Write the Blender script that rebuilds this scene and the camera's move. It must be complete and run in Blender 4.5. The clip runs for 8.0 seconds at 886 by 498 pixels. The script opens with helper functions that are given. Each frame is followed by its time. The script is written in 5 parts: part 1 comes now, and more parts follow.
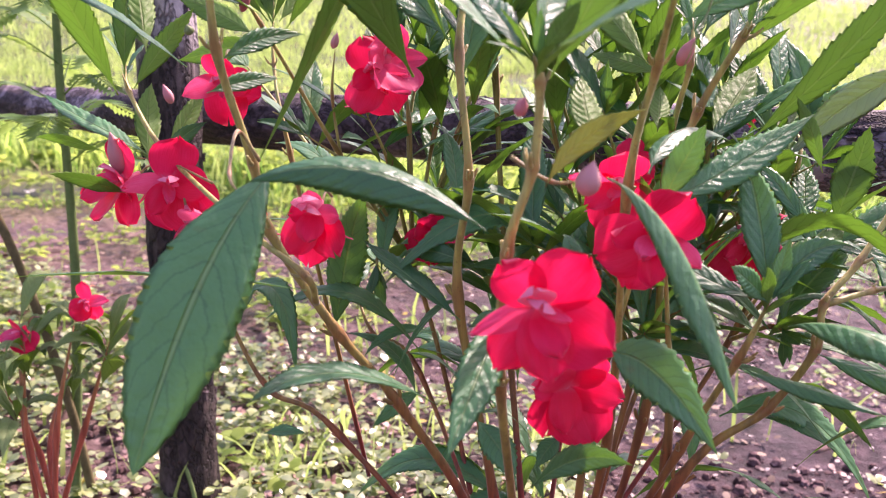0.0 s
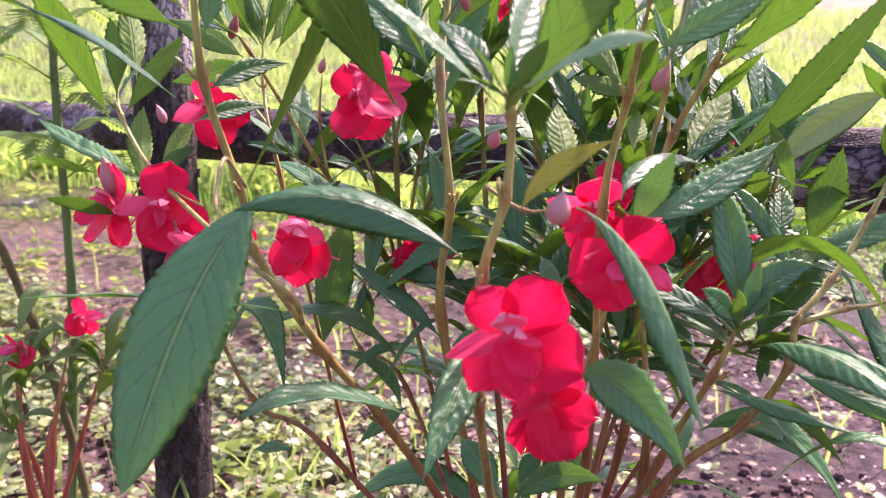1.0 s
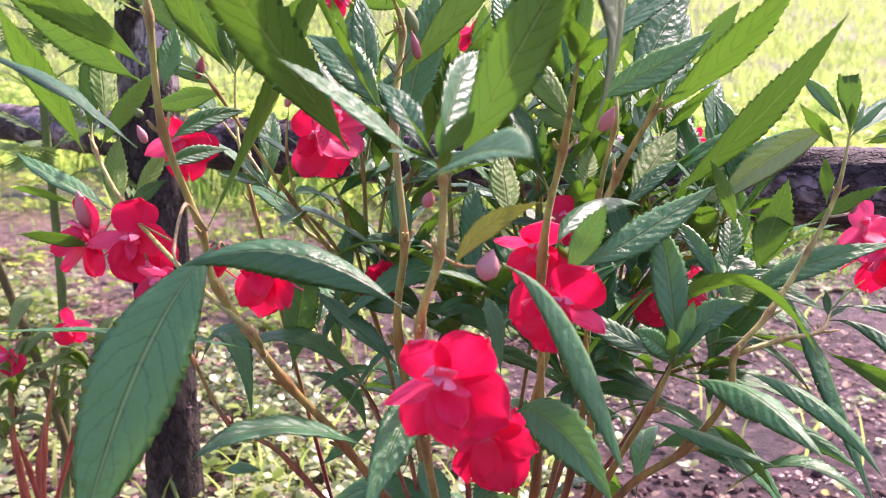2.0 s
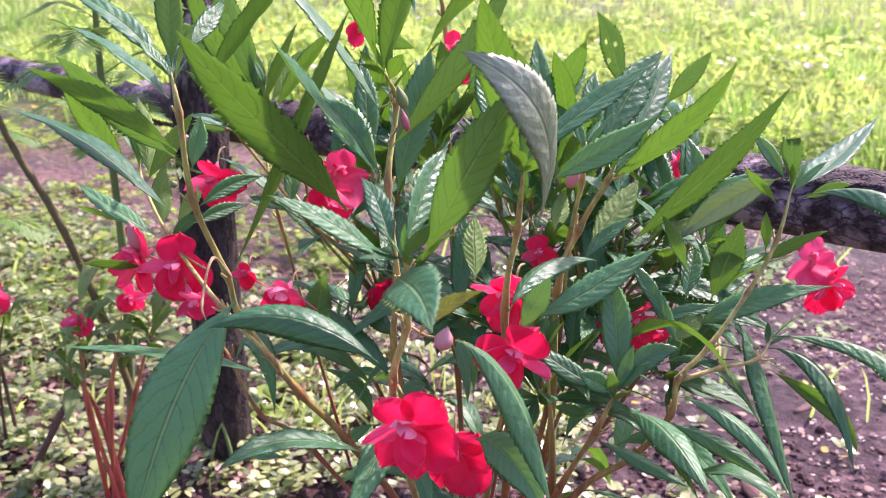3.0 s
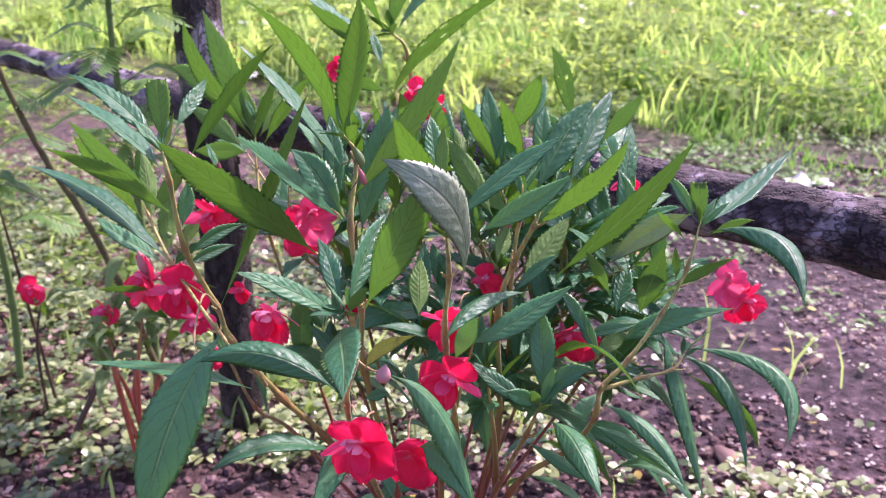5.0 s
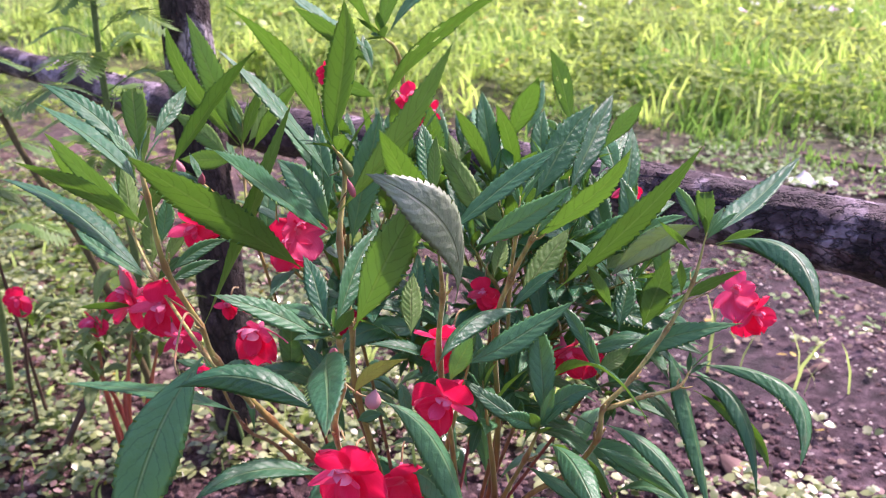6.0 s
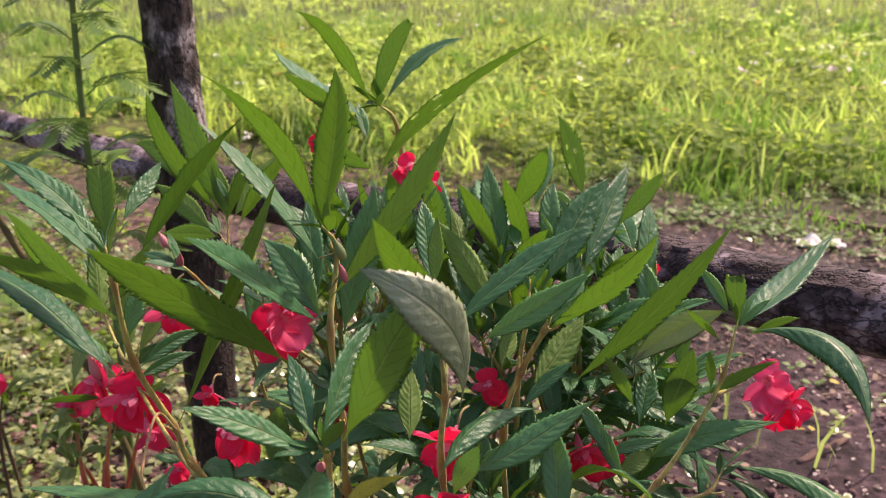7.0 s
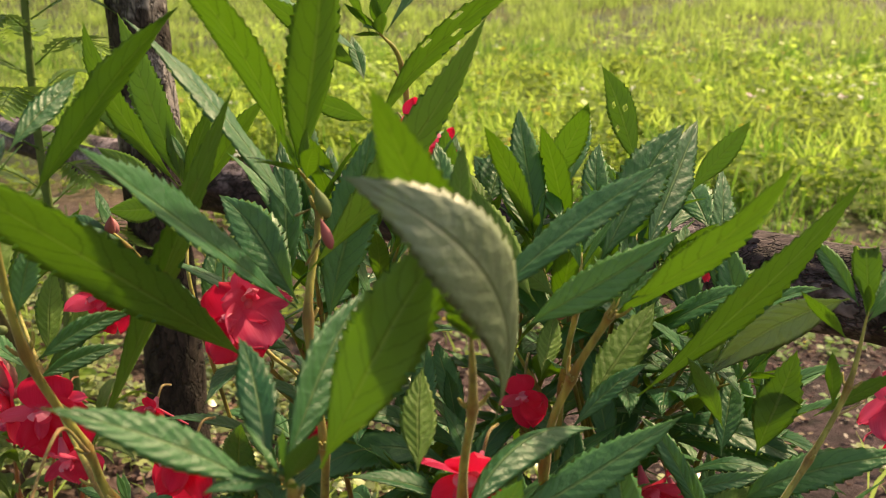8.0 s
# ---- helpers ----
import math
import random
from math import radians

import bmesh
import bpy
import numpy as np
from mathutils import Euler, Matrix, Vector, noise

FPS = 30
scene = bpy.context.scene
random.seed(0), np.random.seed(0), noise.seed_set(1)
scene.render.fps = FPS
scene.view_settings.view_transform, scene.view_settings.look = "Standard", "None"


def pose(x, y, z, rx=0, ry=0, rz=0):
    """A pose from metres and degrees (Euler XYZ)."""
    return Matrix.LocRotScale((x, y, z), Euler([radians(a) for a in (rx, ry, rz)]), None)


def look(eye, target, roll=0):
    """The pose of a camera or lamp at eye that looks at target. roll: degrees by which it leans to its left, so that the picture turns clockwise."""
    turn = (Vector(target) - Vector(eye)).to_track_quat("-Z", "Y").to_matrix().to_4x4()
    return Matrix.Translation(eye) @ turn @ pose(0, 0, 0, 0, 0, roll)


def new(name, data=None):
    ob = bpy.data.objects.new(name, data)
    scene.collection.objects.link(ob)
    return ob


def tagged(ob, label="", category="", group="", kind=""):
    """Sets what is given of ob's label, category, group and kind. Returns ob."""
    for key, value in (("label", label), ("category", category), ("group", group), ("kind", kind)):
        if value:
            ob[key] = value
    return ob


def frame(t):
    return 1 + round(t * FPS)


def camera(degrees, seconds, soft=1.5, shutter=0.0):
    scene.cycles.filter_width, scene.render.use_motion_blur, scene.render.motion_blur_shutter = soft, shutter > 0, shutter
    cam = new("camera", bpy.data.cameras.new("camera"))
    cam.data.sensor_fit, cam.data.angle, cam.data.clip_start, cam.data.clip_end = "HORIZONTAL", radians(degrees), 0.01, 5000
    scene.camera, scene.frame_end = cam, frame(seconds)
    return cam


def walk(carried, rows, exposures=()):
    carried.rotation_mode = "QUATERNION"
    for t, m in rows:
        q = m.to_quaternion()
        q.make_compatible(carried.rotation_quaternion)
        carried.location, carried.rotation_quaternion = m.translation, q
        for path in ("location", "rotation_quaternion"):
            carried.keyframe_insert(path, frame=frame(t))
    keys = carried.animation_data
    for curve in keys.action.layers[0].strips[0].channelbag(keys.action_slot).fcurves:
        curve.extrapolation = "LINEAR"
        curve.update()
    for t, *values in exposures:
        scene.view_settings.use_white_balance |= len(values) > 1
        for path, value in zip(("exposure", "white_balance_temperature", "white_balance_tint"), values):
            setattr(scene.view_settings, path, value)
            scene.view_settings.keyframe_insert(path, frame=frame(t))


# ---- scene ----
PATH = [
    (0, (-0.0170, 0.0158, 0.5337), (-0.1174, 1.7764, 0.1728), 1.69),
    (0.5, (-0.0164, 0.0070, 0.5445), (-0.1193, 1.7698, 0.1955), 1.58),
    (1, (-0.0079, 0.0050, 0.5437), (-0.1076, 1.7684, 0.1968), 1.49),
    (1.5, (0.0006, 0.0024, 0.5481), (-0.1015, 1.7644, 0.1945), 1.48),
    (2, (0.0192, -0.0100, 0.5772), (-0.0884, 1.7455, 0.1943), 1.30),
    (2.2, (0.0282, -0.0134, 0.5837), (-0.0873, 1.7306, 0.1537), 1.23),
    (3.3, (0.0848, -0.0990, 0.7130), (-0.1690, 1.5810, 0.1187), 1.09),
    (3.5, (0.0974, -0.1154, 0.7293), (-0.1690, 1.5528, 0.1078), 0.96),
    (4, (0.1215, -0.1347, 0.7598), (-0.1548, 1.5149, 0.0948), 0.43),
    (4.5, (0.1334, -0.1358, 0.7731), (-0.1446, 1.5120, 0.1042), 0.05),
    (6, (0.1330, -0.1010, 0.7711), (-0.1469, 1.5453, 0.0993), -0.74),
    (6.5, (0.1255, -0.0497, 0.7734), (-0.1558, 1.6101, 0.1364), -0.81),
    (7, (0.1203, -0.0366, 0.7685), (-0.1623, 1.6476, 0.1997), -0.77),
    (7.5, (0.1025, 0.0209, 0.7310), (-0.1679, 1.7148, 0.1854), 0.15),
    (8, (0.0849, 0.0979, 0.6846), (-0.1909, 1.8045, 0.1830), 0.06),
]
cam = camera(52.0, 8.0, soft=1.1)
cam.data.dof.use_dof, cam.data.dof.focus_distance, cam.data.dof.aperture_fstop = True, 0.56, 16.0
walk(cam, [(t, look(eye, target, roll)) for t, eye, target, roll in PATH],
     exposures=[(0.0, 1.40, 6600, 49), (2.2, 1.44, 6450, 48), (3.5, 1.29, 6020, 47), (4.7, 1.17, 5850, 48), (6.0, 1.10, 6100, 47), (6.5, 0.84, 6250, 44), (8.0, 0.46, 10300, 11)])

# ---- light: hazy morning, low sun ahead of the camera ----
world = bpy.data.worlds.new("hazy_sky")
scene.world = world
world.use_nodes = True
wn, wl = world.node_tree.nodes, world.node_tree.links
sky = wn.new("ShaderNodeTexSky")
sky.sky_type, sky.sun_disc = "NISHITA", False
SUN_EL, SUN_AZ = radians(50), radians(38)   # azimuth clockwise from +y
sky.sun_elevation, sky.sun_rotation = SUN_EL, SUN_AZ
sky.air_density, sky.dust_density = 1.2, 3.0
wl.new(sky.outputs[0], wn["Background"].inputs[0])
wn["Background"].inputs[1].default_value = 0.15

sun = new("sun", bpy.data.lights.new("sun", "SUN"))
sun.data.energy, sun.data.angle, sun.data.color = 4.0, radians(2.5), (1.0, 0.92, 0.76)
sun.matrix_world = look((math.sin(SUN_AZ) * math.cos(SUN_EL) * 9, math.cos(SUN_AZ) * math.cos(SUN_EL) * 9, math.sin(SUN_EL) * 9), (0, 0, 0))


# ---- materials ----
def node_mat(name):
    m = bpy.data.materials.new(name)
    m.use_nodes = True
    nt = m.node_tree
    return m, nt.nodes, nt.links, nt.nodes["Principled BSDF"], nt.nodes["Material Output"]


def ramp(n, stops):
    r = n.new("ShaderNodeValToRGB")
    while len(r.color_ramp.elements) < len(stops):
        r.color_ramp.elements.new(0.5)
    for e, (p, c) in zip(r.color_ramp.elements, stops):
        e.position, e.color = p, (*c, 1)
    return r


def noise_tex(n, l, scale, detail=4, vec=None, rough=0.55):
    t = n.new("ShaderNodeTexNoise")
    t.inputs["Scale"].default_value, t.inputs["Detail"].default_value, t.inputs["Roughness"].default_value = scale, detail, rough
    if vec is not None:
        l.new(vec, t.inputs["Vector"])
    return t


def math_node(n, l, op, a, b=None):
    t = n.new("ShaderNodeMath")
    t.operation = op
    for i, v in enumerate((a, b)):
        if v is None:
            continue
        if isinstance(v, (int, float)):
            t.inputs[i].default_value = v
        else:
            l.new(v, t.inputs[i])
    return t.outputs[0]


def mix_col(n, l, fac, a, b, mode="MIX"):
    t = n.new("ShaderNodeMix")
    t.data_type, t.blend_type = "RGBA", mode
    for s, v in ((t.inputs["Factor"], fac), (t.inputs["A"], a), (t.inputs["B"], b)):
        if isinstance(v, (int, float)):
            s.default_value = v
        elif isinstance(v, tuple):
            s.default_value = (*v, 1)
        else:
            l.new(v, s)
    return t.outputs["Result"]


def foliage(name, dark, light, glow, thin=0.45, rough=0.42, veins=True, spec=0.5, spots=0.0, isle=False, vein_col=(0.30, 0.38, 0.16), rib_col=None):
    """A leaf: light passes through it, the surface shines a little; veins follow the blade."""
    m, n, l, p, out = node_mat(name)
    co = n.new("ShaderNodeTexCoord")
    if isle:
        rnd = n.new("ShaderNodeNewGeometry").outputs["Random Per Island"]
    else:
        rnd = n.new("ShaderNodeObjectInfo").outputs["Random"]
    a = noise_tex(n, l, 3.0 if isle else 34, 8, co.outputs["Object"], 0.55 if isle else 0.68)
    mixed = math_node(n, l, "ADD", math_node(n, l, "MULTIPLY", a.outputs["Fac"], 0.75 if isle else 0.5), math_node(n, l, "MULTIPLY", rnd, 0.40 if isle else 0.55))
    col = ramp(n, [(0.40 if isle else 0.2, dark), (0.74 if isle else 0.8, light)])
    l.new(mixed, col.inputs[0])
    base = col.outputs[0]
    p.inputs["Roughness"].default_value = rough
    p.inputs["Specular IOR Level"].default_value = spec
    if veins:
        shine = n.new("ShaderNodeMapRange")
        shine.inputs["From Min"].default_value, shine.inputs["From Max"].default_value = 0.35, 0.65
        shine.inputs["To Min"].default_value, shine.inputs["To Max"].default_value = rough - 0.06, rough + 0.16
        l.new(noise_tex(n, l, 55, 3, co.outputs["Object"]).outputs["Fac"], shine.inputs["Value"])
        l.new(shine.outputs[0], p.inputs["Roughness"])
        uv = n.new("ShaderNodeSeparateXYZ")
        l.new(co.outputs["UV"], uv.inputs[0])
        side = math_node(n, l, "ABSOLUTE", uv.outputs["X"])
        saw = math_node(n, l, "FRACT", math_node(n, l, "SUBTRACT", math_node(n, l, "ADD", math_node(n, l, "MULTIPLY", uv.outputs["Y"], 11.0), math_node(n, l, "MULTIPLY", a.outputs["Fac"], 2.0)), math_node(n, l, "MULTIPLY", math_node(n, l, "POWER", side, 1.3), 1.9)))
        tri = math_node(n, l, "ABSOLUTE", math_node(n, l, "SUBTRACT", saw, 0.5))
        vein = n.new("ShaderNodeMapRange")
        vein.inputs["From Min"].default_value, vein.inputs["From Max"].default_value = 0.40, 0.5
        l.new(tri, vein.inputs["Value"])
        rib = n.new("ShaderNodeMapRange")
        rib.inputs["From Min"].default_value, rib.inputs["From Max"].default_value = 0.085, 0.03
        l.new(side, rib.inputs["Value"])
        base = mix_col(n, l, math_node(n, l, "MULTIPLY", math_node(n, l, "MULTIPLY", vein.outputs[0], a.outputs["Fac"]), 0.62), base, vein_col)
        base = mix_col(n, l, math_node(n, l, "MULTIPLY", rib.outputs[0], 0.7), base, rib_col or vein_col)
        fine = noise_tex(n, l, 210, 4, co.outputs["Object"], 0.65)
        h = math_node(n, l, "SUBTRACT", math_node(n, l, "ADD", math_node(n, l, "MULTIPLY", fine.outputs["Fac"], 0.75), math_node(n, l, "MULTIPLY", math_node(n, l, "MULTIPLY", tri, a.outputs["Fac"]), -1.15)), math_node(n, l, "MULTIPLY", rib.outputs[0], 0.8))
        blister = noise_tex(n, l, 165, 2, co.outputs["Object"], 0.5)
        h = math_node(n, l, "ADD", h, math_node(n, l, "MULTIPLY", math_node(n, l, "MULTIPLY", blister.outputs["Fac"], math_node(n, l, "SUBTRACT", 1.0, rib.outputs[0])), 1.15))
        bump = n.new("ShaderNodeBump")
        bump.inputs["Strength"].default_value, bump.inputs["Distance"].default_value = 0.8, 0.0012
        l.new(h, bump.inputs["Height"])
        l.new(bump.outputs[0], p.inputs["Normal"])
    if spots:
        sp = noise_tex(n, l, 90, 2, co.outputs["Object"])
        sr = ramp(n, [(0.66, (0, 0, 0)), (0.74, (1, 1, 1))])
        l.new(sp.outputs["Fac"], sr.inputs[0])
        base = mix_col(n, l, math_node(n, l, "MULTIPLY", sr.outputs[0], spots), base, (0.14, 0.10, 0.04))
    l.new(base, p.inputs["Base Color"])
    tr = n.new("ShaderNodeBsdfTranslucent")
    lit = mix_col(n, l, 0.72, base, glow)
    if veins:
        lit = mix_col(n, l, math_node(n, l, "MULTIPLY", math_node(n, l, "MULTIPLY", vein.outputs[0], a.outputs["Fac"]), 0.6), lit, vein_col)
    l.new(lit, tr.inputs["Color"])
    mx = n.new("ShaderNodeMixShader")
    mx.inputs[0].default_value = thin
    l.new(p.outputs[0], mx.inputs[1]), l.new(tr.outputs[0], mx.inputs[2])
    l.new(mx.outputs[0], out.inputs["Surface"])
    return m


def petal_mat(name, deep, bright, claw):
    """Silky petal: paler by its claw, fine lengthwise streaks, some light passes through."""
    m, n, l, p, out = node_mat(name)
    co = n.new("ShaderNodeTexCoord")
    uv = n.new("ShaderNodeSeparateXYZ")
    l.new(co.outputs["UV"], uv.inputs[0])
    a = noise_tex(n, l, 45, 4, co.outputs["Object"])
    mp = n.new("ShaderNodeMapping")
    mp.inputs["Scale"].default_value = (14, 1.2, 1)
    l.new(co.outputs["UV"], mp.inputs[0])
    streak = noise_tex(n, l, 2.0, 3, mp.outputs[0])
    f = math_node(n, l, "ADD", math_node(n, l, "MULTIPLY", a.outputs["Fac"], 0.6), math_node(n, l, "MULTIPLY", streak.outputs["Fac"], 0.4))
    c = ramp(n, [(0.35, deep), (0.65, bright)])
    l.new(f, c.inputs[0])
    pale = n.new("ShaderNodeMapRange")
    pale.inputs["From Min"].default_value, pale.inputs["From Max"].default_value = 0.30, 0.0
    l.new(math_node(n, l, "ADD", uv.outputs["Y"], math_node(n, l, "MULTIPLY", streak.outputs["Fac"], 0.25)), pale.inputs["Value"])
    base = mix_col(n, l, pale.outputs[0], c.outputs[0], claw)
    l.new(base, p.inputs["Base Color"])
    p.inputs["Roughness"].default_value, p.inputs["Specular IOR Level"].default_value = 0.5, 0.25
    p.inputs["Sheen Weight"].default_value, p.inputs["Sheen Tint"].default_value = 0.35, (1.0, 0.55, 0.70, 1)
    bp = n.new("ShaderNodeBump")
    bp.inputs["Strength"].default_value, bp.inputs["Distance"].default_value = 0.35, 0.0006
    l.new(f, bp.inputs["Height"]), l.new(bp.outputs[0], p.inputs["Normal"])
    tr = n.new("ShaderNodeBsdfTranslucent")
    l.new(base, tr.inputs["Color"])
    mx = n.new("ShaderNodeMixShader")
    mx.inputs[0].default_value = 0.38
    l.new(p.outputs[0], mx.inputs[1]), l.new(tr.outputs[0], mx.inputs[2])
    l.new(mx.outputs[0], out.inputs["Surface"])
    return m


def rough_mat(name, stops, scale, rough=0.85, bump=0.5, dist=0.004, detail=8, stretch=None, fine=None, spec=0.3):
    """An earthy or woody surface: colours by noise at two scales, relief from the same noise."""
    m, n, l, p, out = node_mat(name)
    co = n.new("ShaderNodeTexCoord")
    vec = co.outputs["Object"]
    if stretch:
        mp = n.new("ShaderNodeMapping")
        mp.inputs["Scale"].default_value = stretch
        l.new(vec, mp.inputs[0])
        vec = mp.outputs[0]
    a = noise_tex(n, l, scale, detail, vec, 0.62)
    b = noise_tex(n, l, fine or scale * 7, 4, vec)
    f = math_node(n, l, "ADD", math_node(n, l, "MULTIPLY", a.outputs["Fac"], 0.65), math_node(n, l, "MULTIPLY", b.outputs["Fac"], 0.35))
    c = ramp(n, stops)
    l.new(f, c.inputs[0]), l.new(c.outputs[0], p.inputs["Base Color"])
    p.inputs["Roughness"].default_value, p.inputs["Specular IOR Level"].default_value = rough, spec
    bp = n.new("ShaderNodeBump")
    bp.inputs["Strength"].default_value, bp.inputs["Distance"].default_value = bump, dist
    l.new(f, bp.inputs["Height"]), l.new(bp.outputs[0], p.inputs["Normal"])
    return m


LEAF = foliage("balsam_leaf_top", (0.012, 0.106, 0.054), (0.080, 0.262, 0.112), (0.46, 0.74, 0.18), thin=0.38, rough=0.38, spec=0.62, spots=0.3, vein_col=(0.035, 0.10, 0.05), rib_col=(0.22, 0.36, 0.16))
LEAF_BACK = foliage("balsam_leaf_back", (0.110, 0.220, 0.050), (0.205, 0.330, 0.090), (0.58, 0.83, 0.19), thin=0.54, rough=0.5, spec=0.4, spots=0.3, vein_col=(0.10, 0.15, 0.04), rib_col=(0.34, 0.42, 0.16))
LEAF_PALE = foliage("young_balsam_leaf", (0.10, 0.18, 0.06), (0.28, 0.37, 0.14), (0.56, 0.72, 0.18), thin=0.45, rough=0.45, spec=0.5, spots=0.3, vein_col=(0.08, 0.14, 0.05), rib_col=(0.30, 0.38, 0.16))
# silvery glare of sun and sky on a leaf, put into its colour
LEAF_SHEEN = foliage("sheen_leaf", (0.12, 0.17, 0.10), (0.29, 0.34, 0.24), (0.45, 0.6, 0.22), thin=0.28, rough=0.34, spec=1.0, spots=0.35, vein_col=(0.16, 0.18, 0.12), rib_col=(0.34, 0.38, 0.26))
LEAF_YELLOW = foliage("yellowing_leaf", (0.19, 0.25, 0.06), (0.32, 0.34, 0.12), (0.58, 0.64, 0.16), thin=0.4, rough=0.5, spec=0.4, spots=0.45, vein_col=(0.22, 0.20, 0.06), rib_col=(0.42, 0.38, 0.16))
LEAF_FAR = foliage("weed_leaf", (0.06, 0.15, 0.04), (0.15, 0.28, 0.08), (0.42, 0.62, 0.12), veins=False, rough=0.5)
GRASS = foliage("grass_blade", (0.030, 0.075, 0.016), (0.48, 0.57, 0.20), (0.62, 0.88, 0.22), thin=0.45, veins=False, isle=True, rough=0.5)
GRASS_DEEP = foliage("deep_grass_blade", (0.018, 0.055, 0.012), (0.17, 0.31, 0.07), (0.36, 0.74, 0.11), thin=0.42, veins=False, isle=True, rough=0.45)
# lighter copy of the grass: sunlit highlights of the meadow as colour
GRASS_SUNLIT = foliage("sunlit_grass_blade", (0.22, 0.36, 0.06), (0.55, 0.68, 0.20), (0.72, 0.98, 0.20), thin=0.55, veins=False, isle=True, rough=0.45)
STRAW = foliage("straw_blade", (0.16, 0.11, 0.06), (0.50, 0.40, 0.24), (0.62, 0.46, 0.26), thin=0.3, veins=False, isle=True, rough=0.7)
COVER = foliage("cover_leaf", (0.040, 0.080, 0.022), (0.36, 0.41, 0.17), (0.46, 0.64, 0.14), thin=0.34, veins=False, isle=True, rough=0.30, spec=0.8)
MEADOW = foliage("meadow_weed_leaf", (0.045, 0.105, 0.025), (0.25, 0.35, 0.085), (0.62, 0.80, 0.14), thin=0.5, veins=False, isle=True, rough=0.65, spec=0.2)
COVER_PINK = foliage("pinkish_cover_leaf", (0.16, 0.07, 0.06), (0.50, 0.34, 0.30), (0.55, 0.35, 0.25), thin=0.25, veins=False, isle=True, rough=0.5, spec=0.4)
DRY = foliage("dry_leaf", (0.07, 0.04, 0.03), (0.28, 0.20, 0.14), (0.4, 0.28, 0.14), thin=0.2, veins=False, isle=True, rough=0.7)
PALEBITS = foliage("pale_leaf_scrap", (0.11, 0.07, 0.06), (0.42, 0.35, 0.33), (0.4, 0.3, 0.2), thin=0.15, veins=False, isle=True, rough=0.6)
SHRUB = foliage("shrub_leaf", (0.07, 0.09, 0.07), (0.14, 0.16, 0.11), (0.3, 0.36, 0.2), thin=0.3, veins=False, isle=True, rough=0.6)
YELLOW = foliage("yellow_leaf", (0.35, 0.25, 0.03), (0.5, 0.42, 0.08), (0.7, 0.55, 0.08), thin=0.35, veins=False, isle=True, rough=0.6)
PETAL = petal_mat("balsam_petal", (0.78, 0.006, 0.042), (0.92, 0.030, 0.125), (0.88, 0.20, 0.34))
PINK = petal_mat("pale_petal", (0.82, 0.025, 0.12), (0.90, 0.12, 0.27), (0.88, 0.28, 0.42))
HOOD = petal_mat("hood_petal", (0.82, 0.12, 0.27), (0.88, 0.36, 0.50), (0.88, 0.50, 0.60))
LILAC = foliage("meadow_petal", (0.55, 0.25, 0.5), (0.75, 0.5, 0.7), (0.8, 0.5, 0.8), thin=0.3, veins=False, isle=True)
WHITE = foliage("white_petal", (0.7, 0.7, 0.66), (0.85, 0.85, 0.8), (0.8, 0.8, 0.75), thin=0.3, veins=False, isle=True)
BUDM = foliage("bud_skin", (0.50, 0.13, 0.16), (0.58, 0.28, 0.29), (0.6, 0.3, 0.25), thin=0.2, veins=False, rough=0.5)
POD = foliage("seed_pod_skin", (0.12, 0.18, 0.06), (0.2, 0.26, 0.1), (0.35, 0.42, 0.12), thin=0.2, veins=False, rough=0.6)


